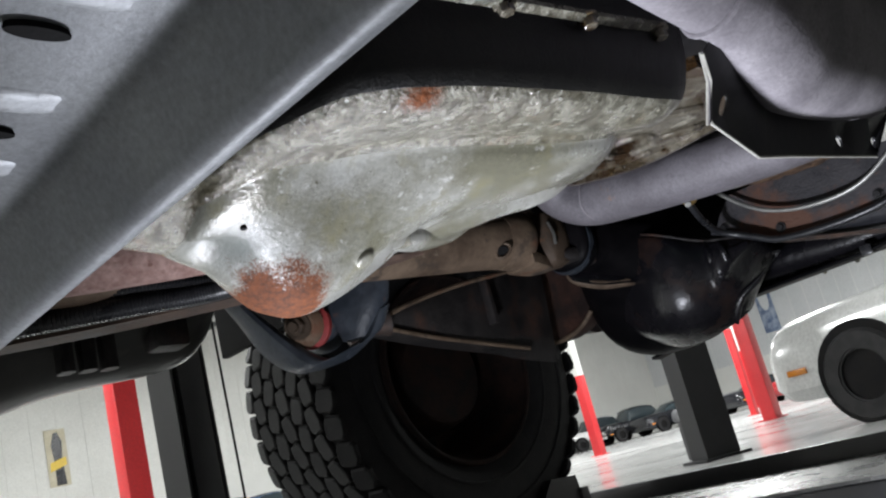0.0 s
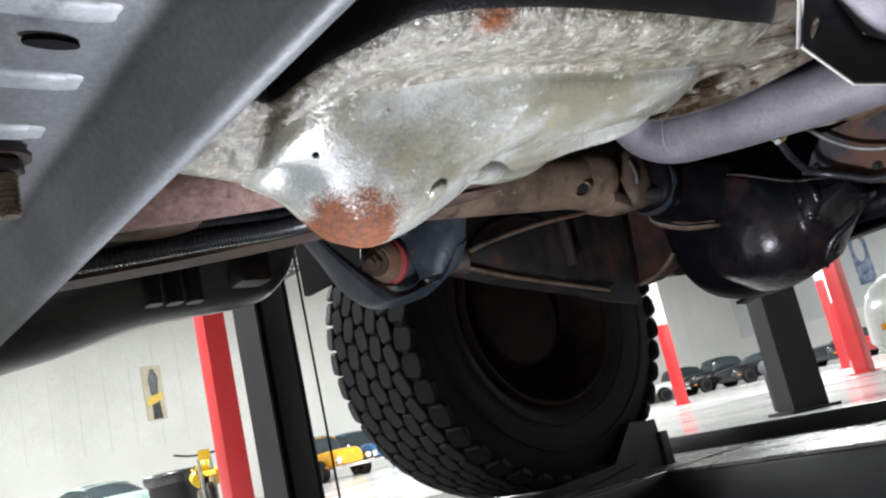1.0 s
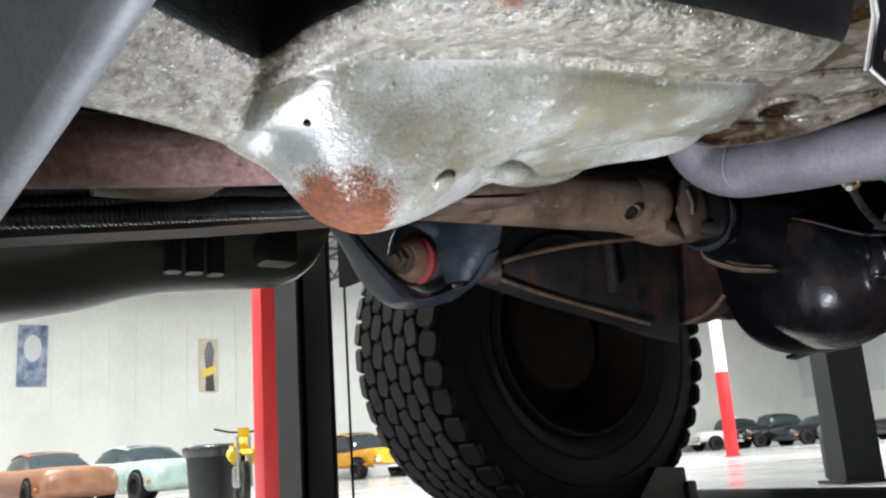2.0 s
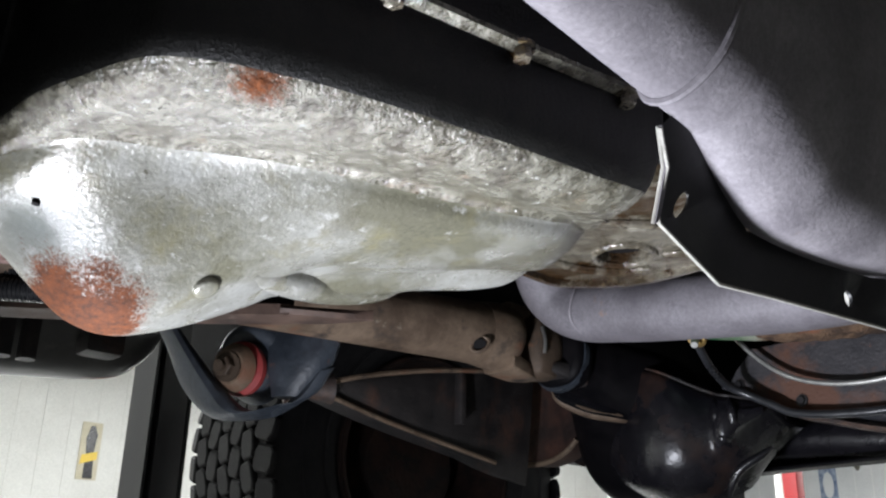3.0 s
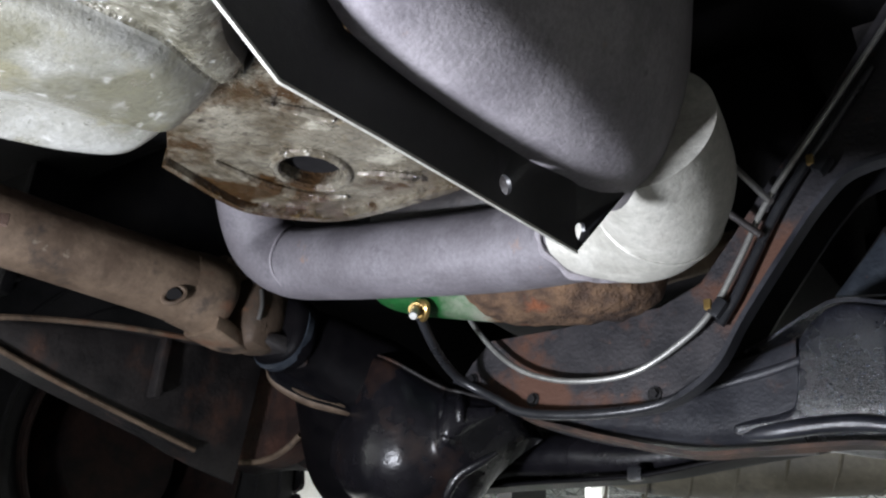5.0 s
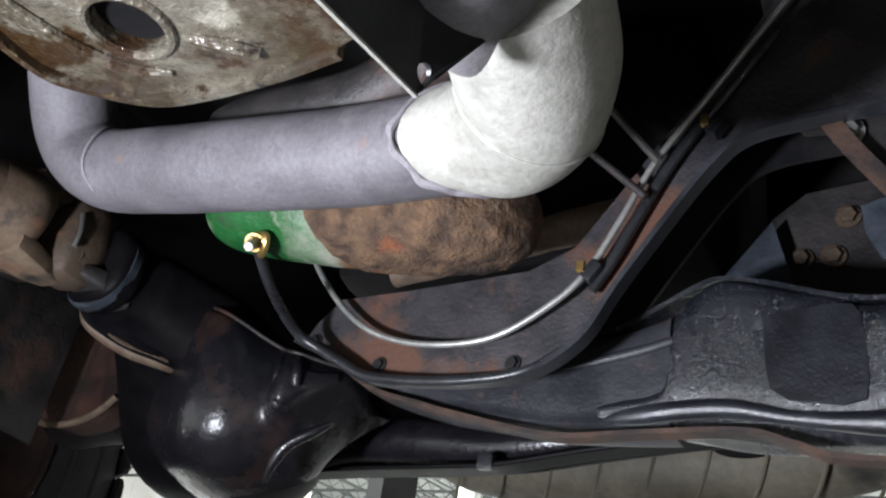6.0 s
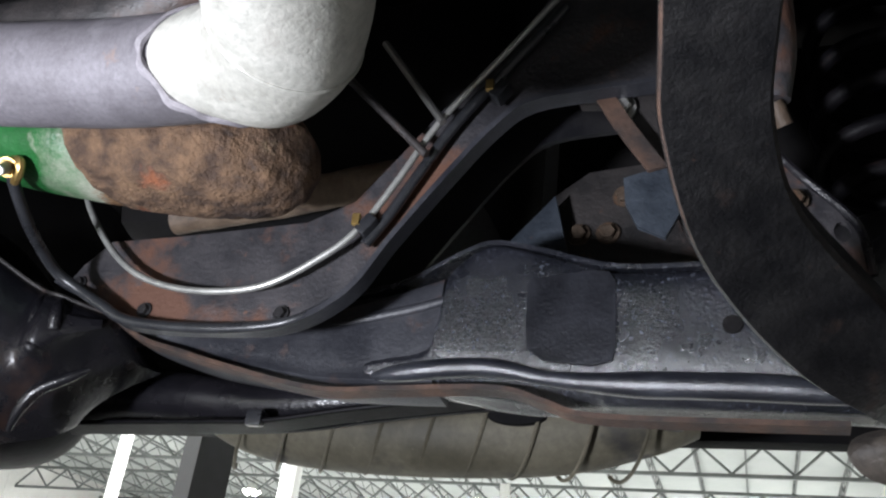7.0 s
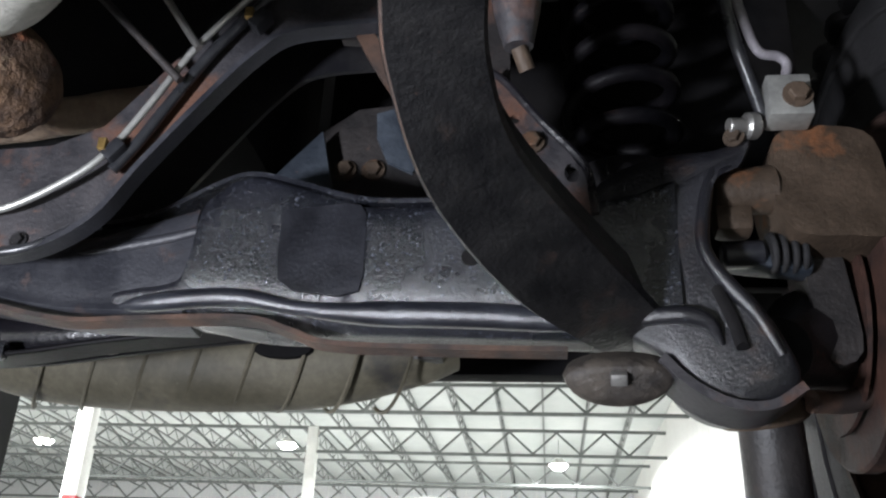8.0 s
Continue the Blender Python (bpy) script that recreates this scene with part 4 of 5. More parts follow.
def crossmember_rear():
    # stamped crossmember: rolled front edge, hollow, then a ribbed panel with slots
    prof = [(.150, .47), (.158, .43), (.157, .403), (.152, .394), (.144, .3915), (.138, .395), (.133, .405), (.128, .418), (.121, .428), (.110, .4315), (.095, .432), (.05, .432), (-.10, .428), (-.30, .43)]
    rows = [[V(x, y, z) for y, z in crom(prof, 4)] for x in np.linspace(-1.0, .10, 9)]
    bm = bmesh.new()
    bridge(bm, rows, False, False)
    bmesh.ops.solidify(bm, geom=bm.faces[:], thickness=-.003)
    c = part("gearbox_crossmember", bm, SHIELD, truck, "stamped grey steel crossmember with slots", sharp=60)
    for x0, y0 in ((-.3425, .086), (-.265, .080)):
        part("slot", skin([[V(x0 + .0042 * math.cos(a) * k, y0 + .0115 * math.sin(a) * k, z) for a in (2 * math.pi * j / 14 for j in range(14))] for z, k in ((.4335, .9), (.4305, 1), (.4296, .97))], 1, 2), DARK, c, "dark oval slot")
    for x0, y1 in ((-0.317, 0.102), (-0.379, 0.106), (-0.436, 0.103), (-0.24, 0.1)):
        part("pressed_rib", skin([[V(x0 - .011, y, .4345), V(x0 - .007, y, .4322 - .0014 * k), V(x0, y, .4321 - .0018 * k), V(x0 + .007, y, .4322 - .0014 * k), V(x0 + .011, y, .4345), V(x0, y, .436)] for y, k in ((y1 + .004, .0), (y1 - .006, .7), (y1 - .02, 1), (-.05, 1), (-.2, 1))], 3, 3), SHIELD, c)
    stud = part("stud", cyl((-.459, .0925, .43), (-.459, .0925, .396), .0046, 14), TAN, c, "rusty threaded stud")
    for i in range(7):
        part("thread", cyl((-.459, .0925, .397 + .003 * i), (-.459, .0925, .3985 + .003 * i), .0054, 14), TAN, stud)
    part("stud_nut", bolt((-.459, .0925, .4285), (0, 0, -1), .009, .010), RUSTEDGE, c)


def left_side():
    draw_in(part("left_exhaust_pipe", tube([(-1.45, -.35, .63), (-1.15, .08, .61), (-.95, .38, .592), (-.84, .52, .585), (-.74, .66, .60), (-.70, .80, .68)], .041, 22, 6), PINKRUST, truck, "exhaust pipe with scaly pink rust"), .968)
    for k, (a, z, r, sag) in enumerate((((-1.42, .03), .606, .0145, -.004), ((-1.42, .02), .566, .013, .0), ((-1.45, .04), .583, .010, .006), ((-1.40, .03), .615, .010, .01))):
        pts = [(a[0], a[1], z + .03), (-1.20, .30, z + .008), (-1.07, .468, z + sag), (-.98, .575, z - .004 - sag), (-.94, .63, z + .03), (-.90, .70, z + .16)]
        c = part("cable_conduit", tube(pts, r, 12, 8), HOSE, truck, "black corrugated cable conduit")
        if k < 3:
            s = crom(pts, 34)
            bm = bmesh.new()
            for i in range(8, len(s) - 14):
                d = Vector(s[i + 1] - s[i]).normalized()
                p = Vector(s[i])
                cyl(p - d * .0016, p + d * .0016, r + .0018, 12, bm)
            tagged(part("corrugation", bm, HOSE, c, "close corrugations"), kind="stuff")
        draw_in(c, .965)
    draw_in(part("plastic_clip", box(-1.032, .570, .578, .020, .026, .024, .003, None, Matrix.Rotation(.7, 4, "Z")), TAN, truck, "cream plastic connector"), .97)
    fr = part("left_frame_rail", strip([(-1.75, -.25, .582), (-1.35, .28, .575), (-1.19, .487, .568), (-1.06, .645, .566), (-.98, .78, .575)], (0.0, 0.0, .014), .05), RAILBROWN, truck, "rust-brown lower flange of the frame rail")
    part("rail_tip", skin([[V(x - .86 * w, y + .51 * w, z), V(x + .86 * w, y - .51 * w, z), V(x + .86 * w, y - .51 * w, z + .012), V(x - .86 * w, y + .51 * w, z + .012)] for x, y, z, w in ((-.985, .770, .5755, .024), (-.962, .812, .577, .019), (-.940, .850, .580, .010), (-.925, .875, .583, .002))], 3, 2), RAILBROWN, fr)
    part("rail_web", strip([(-1.77, -.25, .59), (-1.37, .28, .583), (-1.21, .487, .578), (-1.10, .645, .578), (-1.0, .80, .585)], (0, 0, .16), .006), DARK, fr)
    part("clip_pad", box(-1.02, .66, .563, .05, .012, .004, .001, None, Matrix.Rotation(.9, 4, "Z")), TAN, fr)
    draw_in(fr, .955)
    # sill and rear of the wheel housing
    def sill(y, x0, zb, h):
        return [V(x0 + .16, y, zb + h), V(x0 + .10, y, zb + .05), V(x0 + .05, y, zb + .012), V(x0, y, zb), V(x0 - .05, y, zb + .02), V(x0 - .07, y, zb + .09), V(x0 - .06, y, zb + h + .1), V(x0 + .10, y, zb + h + .1)]
    st = ((-.9, -1.74, .45, .15), (0, -1.74, .485, .15), (.37, -1.72, .535, .14), (.57, -1.72, .586, .12), (.80, -1.70, .608, .10), (.87, -1.69, .640, .08), (.90, -1.69, .690, .06))
    s = part("sill_panel", skin([sill(*a) for a in st], 5, 4), BODY, truck, "black painted sill with a curved lower edge")
    for y in (.56, .60, .64):
        part("sill_bracket", skin([[V(-1.60, y - .012, z), V(-1.57, y - .012, z), V(-1.57, y + .012, z), V(-1.60, y + .012, z)] for z in (.60, .64, .72)], 2, 2), RUSTED, s)
    part("mount_block", box(-1.58, .76, .66, .06, .07, .07, .012), RUSTED, s)
    part("sill_trough", strip([(-1.66, -.4, .60), (-1.66, .2, .63), (-1.64, .48, .668), (-1.62, .74, .68)], (.14, 0, .01), .006), BODY, s)
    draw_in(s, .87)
    # radius arm bracket with its bush
    b = part("radius_arm_bracket", skin([[V(*p) for p in ring] for ring in (
        [(-1.235, .70, .625), (-1.205, .705, .625), (-1.205, .735, .60), (-1.235, .73, .60)],
        [(-1.235, .735, .575), (-1.195, .735, .575), (-1.195, .765, .565), (-1.235, .76, .565)],
        [(-1.225, .765, .515), (-1.17, .77, .515), (-1.17, .80, .515), (-1.225, .795, .515)],
        [(-1.195, .80, .475), (-1.15, .80, .478), (-1.145, .83, .485), (-1.19, .83, .483)],
        [(-1.145, .84, .475), (-1.115, .845, .488), (-1.105, .865, .492), (-1.135, .865, .478)],
        [(-1.115, .875, .50), (-1.09, .875, .50), (-1.085, .90, .51), (-1.11, .90, .51)],
        [(-1.11, .895, .54), (-1.07, .895, .54), (-1.07, .92, .55), (-1.11, .92, .55)])], 4, 3), BLUEBLACK, truck, "blue-black cast radius arm bracket")
    part("bracket_back", skin([[V(-1.16, .86, .64), V(-1.06, .90, .64), V(-1.06, .93, .64), V(-1.16, .90, .64)], [V(-1.14, .85, .56), V(-1.07, .88, .56), V(-1.07, .92, .56), V(-1.14, .89, .56)], [V(-1.13, .855, .505), V(-1.10, .87, .505), V(-1.10, .90, .505), V(-1.13, .885, .505)]], 4, 3), BLUEBLACK, b)
    ax = V(-.46, .87, .12).normalized()
    o = V(-1.163, .806, .545)
    part("bush_washer", cyl(o - ax * .010, o + ax * .012, .031, 20, None, .036, .006), SHAFT, b, "rust-brown cup washer")
    part("red_bush", cyl(o + ax * .012, o + ax * .034, .040, 28, None, None, .006), BUSHRED, b, "faded red bush")
    part("rear_bush", cyl(o + ax * .034, o + ax * .075, .042, 24, None, .05, .004), BLUEBLACK, b)
    part("bush_nut", bolt(o - ax * .010, -ax, .015, .018), CALIPER, b)
    part("bush_stud", cyl(o - ax * .036, o, .008, 12), CALIPER, b)
    part("bush_cup", tube([tuple(o + ax * .02 + V(-.05, 0, .02)), tuple(o + ax * .03 + V(-.03, 0, .05)), tuple(o + ax * .05 + V(.02, 0, .055)), tuple(o + ax * .08 + V(.055, 0, .02)), tuple(o + ax * .09 + V(.05, 0, -.03))], [.012, .016, .018, .018, .012], 12, 4), BLUEBLACK, b, "blue-black cast cup round the bush")
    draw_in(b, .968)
    # left radius arm: two rusty flanges meeting at a point, web between
    a = part("left_radius_arm", skin([[V(-1.155, .955, .540), V(-1.150, .955, .548), V(-1.16, .965, .55), V(-1.165, .965, .535)], [V(-1.165, 1.12, .51), V(-1.155, 1.12, .575), V(-1.17, 1.13, .58), V(-1.18, 1.13, .505)], [V(-1.175, 1.30, .47), V(-1.16, 1.30, .605), V(-1.175, 1.31, .61), V(-1.19, 1.31, .465)], [V(-1.182, 1.44, .452), V(-1.165, 1.44, .612), V(-1.18, 1.45, .615), V(-1.198, 1.45, .449)]], 3, 3), RUSTED, truck, "black and rusty forged radius arm")
    part("upper_flange", strip([(-1.145, .935, .535), (-1.14, 1.02, .563), (-1.13, 1.15, .592), (-1.12, 1.32, .617)], (-.035, .0, .003), .006), RUSTED, a, "rusty flange")
    part("flange_edge", tube([(-1.145, .935, .535), (-1.14, 1.02, .563), (-1.13, 1.15, .592), (-1.12, 1.32, .617)], .0042, 8, 5), SHAFT, a)
    part("lower_flange", strip([(-1.148, .935, .533), (-1.16, 1.08, .505), (-1.165, 1.22, .482), (-1.165, 1.34, .462)], (-.04, .0, -.003), .006), RUSTED, a, "rusty flange")
    part("flange_edge", tube([(-1.148, .935, .533), (-1.16, 1.08, .505), (-1.165, 1.22, .482), (-1.165, 1.34, .462)], .0042, 8, 5), SHAFT, a)
    part("arm_rib", box(-1.15, 1.24, .56, .02, .012, .09, .003), RUSTED, a)
    part("arm_collar", tube([(-1.175, .90, .53), (-1.16, .935, .534), (-1.15, .97, .537)], [.022, .016, .024], 14, 4), RUSTEDGE, a)
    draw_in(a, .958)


def driveline():
    s = part("front_driveshaft", tube([(-1.06, .32, .605), (-1.03, .70, .612), (-1.005, .95, .618), (-.990, 1.08, .622), (-.984, 1.135, .623)], [.040, .043, .045, .047, .049], 30, 6), SHAFT, truck, "brown surface-rusted driveshaft tube")
    face = V(.62, -.62, -.42).normalized()
    o = V(-.979, 1.125, .614) + face * .039
    part("balance_hole", cyl(o - face * .004 + face * .012, o + face * .0135, .0095, 16), DARK, s)
    part("hole_collar", tube([tuple(o + face * .0115 + (face.cross(V(0, 0, 1)).normalized() * math.cos(a) + V(.2, .3, .9) * math.sin(a)) * .0125) for a in (2 * math.pi * k / 16 for k in range(17))], .0032, 8, 2), SHAFT, s, "worn raised rim of a hole")
    part("shaft_flare", tube([(-.986, 1.125, .623), (-.982, 1.150, .623), (-.979, 1.172, .622), (-.978, 1.184, .621)], [.050, .053, .052, .044], 28, 4), SHAFT, s)
    # fork of the shaft, joint block with its caps, fork of the pinion
    def ear(c, w, h, t, y0, y1):
        return skin([[V(c[0] + u * w * k, y, c[2] + v * h * k + lift) for u, v in ((-1, -.7), (-.6, -1), (.6, -1), (1, -.7), (1, .7), (.6, 1), (-.6, 1), (-1, .7))] for y, k, lift in ((y0, 1.1, 0), ((y0 * 2 + y1) / 3, 1.0, t * .4), ((y0 + 2 * y1) / 3, .85, t * .8), (y1, .55, t))], 3, 2)
    part("shaft_ear", ear((-.975, 0, .582), .030, .014, -.012, 1.160, 1.232), SHAFT, s, "lower ear of the shaft fork")
    part("shaft_ear", ear((-.978, 0, .662), .028, .012, .006, 1.160, 1.222), SHAFT, s)
    j = part("joint_block", skin([[V(-.962 + u * k, y, .617 + v * k) for u, v in ((-.026, -.040), (-.012, -.052), (.016, -.052), (.030, -.036), (.032, .034), (.018, .050), (-.010, .050), (-.026, .036))] for y, k in ((1.205, .55), (1.214, .9), (1.230, 1.0), (1.252, 1.0), (1.268, .85))], 3, 2), CALIPER, s, "pale worn universal joint block")
    for c, r in ((V(-.951, 1.226, .640), .0125), (V(-.949, 1.226, .596), .0145)):
        n = V(.72, -.66, -.2).normalized()
        part("joint_cap", cyl(c, c + n * .011, r + .005, 20, None, r + .003, .002), CALIPER, j, "worn steel bearing cap")
        part("cap_socket", cyl(c + n * .0105, c + n * .0118, r * .62, 14), DARK, j)
    part("joint_clip", tube([(-.930, 1.212, .640), (-.926, 1.214, .618), (-.928, 1.214, .598)], .003, 8, 4), STEEL, j, "bright greasy clip")
    part("pinion_ear", ear((-.948, 0, .572), .030, .014, .010, 1.300, 1.236), RUSTED, s)

    # housing: rounded box sections along the pinion, swelling into the differential
    def sec(y, cx, cz, hx, hz, p=.78):
        return [V(cx + hx * math.copysign(abs(math.cos(a)) ** p, math.cos(a)), y, cz + hz * math.copysign(abs(math.sin(a)) ** p, math.sin(a))) for a in (2 * math.pi * k / 24 for k in range(24))]
    st = ((1.262, -.952, .606, .040, .040), (1.270, -.952, .605, .050, .048), (1.292, -.951, .603, .053, .051), (1.300, -.951, .602, .047, .046), (1.318, -.949, .599, .050, .049), (1.345, -.947, .593, .062, .056), (1.380, -.945, .580, .082, .064), (1.415, -.943, .562, .106, .077), (1.450, -.944, .538, .126, .096), (1.485, -.948, .514, .138, .110), (1.535, -.954, .497, .143, .112), (1.60, -.96, .492, .138, .106), (1.65, -.96, .492, .112, .088), (1.68, -.96, .492, .06, .05))
    d = part("front_axle_housing", skin([sec(*q) for q in st], 4, 2), SATIN, truck, "black cast front differential housing")
    # swelling front of the housing, running out towards the beam's pivot
    front = ((-.985, 1.430, .42, .630), (-.94, 1.404, .402, .618), (-.90, 1.385, .394, .604), (-.865, 1.372, .392, .590), (-.835, 1.370, .394, .578), (-.805, 1.380, .400, .562), (-.785, 1.396, .408, .550), (-.768, 1.408, .418, .542), (-.755, 1.404, .430, .537), (-.742, 1.404, .444, .534), (-.726, 1.420, .468, .531), (-.70, 1.448, .500, .528))
    part("housing_shoulder", skin([[V(x, y0 + .055, zt + .002), V(x, y0 + .014, zt), V(x, y0 + .002, zt - .014), V(x, y0 - .003, (zt * 2 + zb) / 3), V(x, y0, (zt + zb * 2) / 3), V(x, y0 + .018, zb + .022), V(x, y0 + .06, zb), V(x, y0 + .12, zb + .002), V(x, y0 + .09, zt - .01)] for x, y0, zb, zt in front], 4, 3), GLOSS, d, "wet black cast shoulder")
    part("shoulder_edge", tube([(x, y0 + .012, zt + .002) for x, y0, zb, zt in front[3:]], .0024, 8, 3), RUSTED, d, "rust-brown upper edge of the casting")
    part("casting_boss", tube([(-.752, 1.425, .474), (-.750, 1.412, .472), (-.748, 1.404, .471), (-.747, 1.401, .4705)], [.012, .010, .007, .002], 14, 4), GLOSS, d)
    part("neck_collar", tube([(-.952, 1.276, .604), (-.952, 1.286, .603)], [.055, .055], 28, 2), BLUEBLACK, d)
    part("side_fin", tube([(-.684, 1.432, .455), (-.700, 1.424, .443), (-.728, 1.416, .426), (-.746, 1.418, .405), (-.757, 1.424, .385)], [.003, .006, .007, .006, .003], 12, 5), GLOSS, d, "curved cast fin")
    for pts in (((-.764, 1.418, .538), (-.758, 1.408, .520), (-.757, 1.408, .500), (-.762, 1.416, .482)), ((-.738, 1.416, .530), (-.732, 1.410, .512), (-.733, 1.414, .494))):
        part("casting_rib", tube(list(pts), [.003, .007, .007, .003][:len(pts)], 12, 5), GLOSS, d)
    part("fill_plug", bolt((-.872, 1.440, .49), (.35, -.93, -.1), .012, .012), BLACK, d)
    low = [(-0.964, 1.268, 0.551), (-0.967, 1.285, 0.536), (-0.951, 1.308, 0.523), (-0.933, 1.332, 0.514), (-0.91, 1.36, 0.509), (-0.897, 1.385, 0.506)]
    high = [(-0.951, 1.268, 0.6), (-0.955, 1.285, 0.609), (-0.948, 1.308, 0.614), (-0.94, 1.332, 0.617), (-0.926, 1.36, 0.616), (-0.912, 1.385, 0.612)]
    part("neck_web", skin([[Vector(a) + V(-.002, .002, .006), (Vector(a) * 2 + Vector(b)) / 3 + V(-.006, .009, 0), (Vector(a) + Vector(b) * 2) / 3 + V(-.006, .009, 0), Vector(b), Vector(b) + V(-.05, .03, 0), Vector(a) + V(-.03, .05, .01)] for a, b in zip(low, high)], 4, 2), GLOSS, d, "flat dark web of the neck")
    part("neck_ridge", tube([(x - .007, y + .012, z + .009) for x, y, z in low] + [(-.880, 1.43, .515)], [.004, .008, .010, .010, .009, .006, .002], 14, 5), SHAFT, d, "cast ridge caked in pale dirt")
    # brown end of the other beam at the far side of the housing
    lb = part("left_beam_plate", plate(circle(-1.157, 0.550, 0.121, 22, 0.084), [], .05, lambda u, v, w: (u, 1.44 + w, v)), RUSTRED, d, "dark rust-brown round end of the other beam")
    part("plate_rim", tube([(-1.157 + 0.121 * math.cos(a), 1.438, 0.550 + 0.084 * math.sin(a)) for a in np.linspace(-3.9, -.6, 16)], .005, 8, 3), SHAFT, lb, "rusty rim")
    part("beam_root", tube([(-1.13, 1.56, .56), (-1.25, 1.60, .56), (-1.42, 1.66, .56)], [.09, .07, .06], 18, 4), RUSTED, lb)
    # lipped beam running across behind the right-hand beam
    t = part("axle_beam_front", tube([(-.90, 1.63, .490), (-.80, 1.625, .497), (-.70, 1.62, .490), (-.58, 1.62, .482), (-.46, 1.62, .490), (-.36, 1.63, .51), (-.1, 1.65, .53)], [.06, .040, .032, .029, .028, .028, .028], 20, 6), GLOSS, truck, "glossy black front axle beam")
    part("beam_web", strip([(-.93, 1.625, .405), (-.87, 1.625, .438), (-.75, 1.625, .445), (-.62, 1.625, .447), (-.53, 1.625, .451), (-.44, 1.625, .463), (-.34, 1.625, .475), (-.2, 1.63, .49)], (0, .0, .05), .006), SATIN, t)
    part("beam_lip", strip([(-1.04, 1.57, .385), (-.97, 1.575, .398), (-.92, 1.575, .412), (-.87, 1.575, .436), (-.758, 1.575, .443), (-.63, 1.575, .446), (-.545, 1.575, .449), (-.446, 1.575, .463), (-.349, 1.575, .474), (-.27, 1.575, .484), (-.18, 1.58, .50)], (.0, .03, -.002), .006), SATIN, t, "black lower lip")
    part("lip_edge", tube([(-.92, 1.573, .411), (-.87, 1.573, .435), (-.758, 1.573, .442), (-.63, 1.573, .445), (-.545, 1.573, .448), (-.446, 1.573, .462), (-.349, 1.573, .473)], .003, 8, 4), SATIN, t)
    part("lip_tie", box(-.560, 1.572, .449, .020, .012, .018, .003), HOSE, t)


def right_beam():
    # left half, slim
    def ring(x, yr, zl, zh, bulge=.008):
        h = zh - zl
        return [V(x, yr + .03, zh + .002), V(x, yr + .008, zh), V(x, yr, zh - min(.012, h * .2)), V(x, yr, zl + h * .55), V(x, yr + bulge * .1, zl + min(.036, h * .42)), V(x, yr + bulge * .6, zl + min(.018, h * .25)), V(x, yr + bulge * 1.5, zl + min(.006, h * .1)), V(x, yr + .035, zl), V(x, yr + .06, zl + .01), V(x, yr + .06, zh - .01)]
    st = ((-.735, 1.478, .545, .562), (-.70, 1.478, .522, .556), (-.655, 1.478, .500, .550), (-.58, 1.480, .478, .545), (-.50, 1.482, .465, .540), (-.44, 1.485, .457, .545), (-.38, 1.485, .455, .560), (-.32, 1.485, .455, .578))
    b = part("axle_beam_arm", skin([ring(*s, .002) for s in st], 5, 3), ARMSTEEL, truck, "blue-black pressed steel axle beam with rust at its edges")
    st = ((-.402, 1.500, .462, .482), (-.397, 1.487, .457, .487), (-.37, 1.482, .456, .489), (-.338, 1.478, .456, .492), (-.322, 1.475, .456, .505), (-.314, 1.473, .456, .560), (-.310, 1.473, .456, .578), (-.285, 1.471, .453, .600), (-.262, 1.472, .449, .607), (-.228, 1.471, .444, .598), (-.19, 1.468, .441, .584), (-.160, 1.463, .439, .573), (-.14, 1.455, .437, .562), (-.06, 1.445, .432, .556), (.02, 1.44, .428, .552), (.10, 1.44, .425, .56), (.15, 1.445, .42, .58))
    s = part("beam_sleeve", skin([ring(*q, .014) for q in st], 4, 5), BEAM, b, "thick forged outer half of the beam")
    part("beam_fold", tube([(-0.394, 1.492, 0.468), (-0.355, 1.482, 0.469), (-0.301, 1.476, 0.472), (-0.253, 1.472, 0.470), (-0.206, 1.470, 0.460), (-0.161, 1.464, 0.453), (-0.118, 1.458, 0.449), (-0.066, 1.450, 0.445), (-0.016, 1.446, 0.442), (0.027, 1.443, 0.438), (0.075, 1.442, 0.434)], [.003, .009, .010, .009, .007, .009, .012, .012, .012, .011, .008], 14, 5), FOLD, b, "rolled lower fold of the beam")
    part("arm_fold", tube([(-.47, 1.490, .523), (-.43, 1.488, .527), (-.388, 1.486, .533), (-.345, 1.485, .541), (-.312, 1.485, .550)], [.002, .005, .006, .006, .005], 10, 5), ARMSTEEL, b, "pressed ledge of the inner arm")
    part("beam_pad", plate([(-.225, .555), (-.221, .560), (-.16, .563), (-.145, .560), (-.139, .55), (-.137, .520), (-.137, .486), (-.140, .470), (-.160, .466), (-.205, .474), (-.221, .486), (-.224, .51)], [], .003, lambda u, v, w: (u, 1.4668 - (u + .228) * .118 - w, v)), BEAMPAD, s, "smooth dark pad on the beam")
    part("beam_hole", cyl((-.036, 1.446, .498), (-.036, 1.4405, .498), .0085, 18), DARK, s, "dark round hole")
    part("upper_lip", strip([(-.52, 1.50, .556), (-.44, 1.49, .560), (-.37, 1.485, .570), (-.30, 1.478, .601), (-.268, 1.48, .612), (-.22, 1.474, .599), (-.14, 1.456, .567), (-.05, 1.446, .560)], (0, .05, .002), .005), BEAM, b)
    part("lower_lip", strip([(-.745, 1.462, .560), (-.731, 1.462, .549), (-.662, 1.462, .506), (-.60, 1.462, .487), (-.546, 1.463, .472), (-.436, 1.463, .447), (-.351, 1.463, .4475), (-.248, 1.460, .447), (-.20, 1.458, .433), (-.158, 1.455, .420), (-.038, 1.448, .414), (.05, 1.445, .412)], (0, .016, -.002), .005), RUSTEDGE, b, "rusty lower flange of the beam")
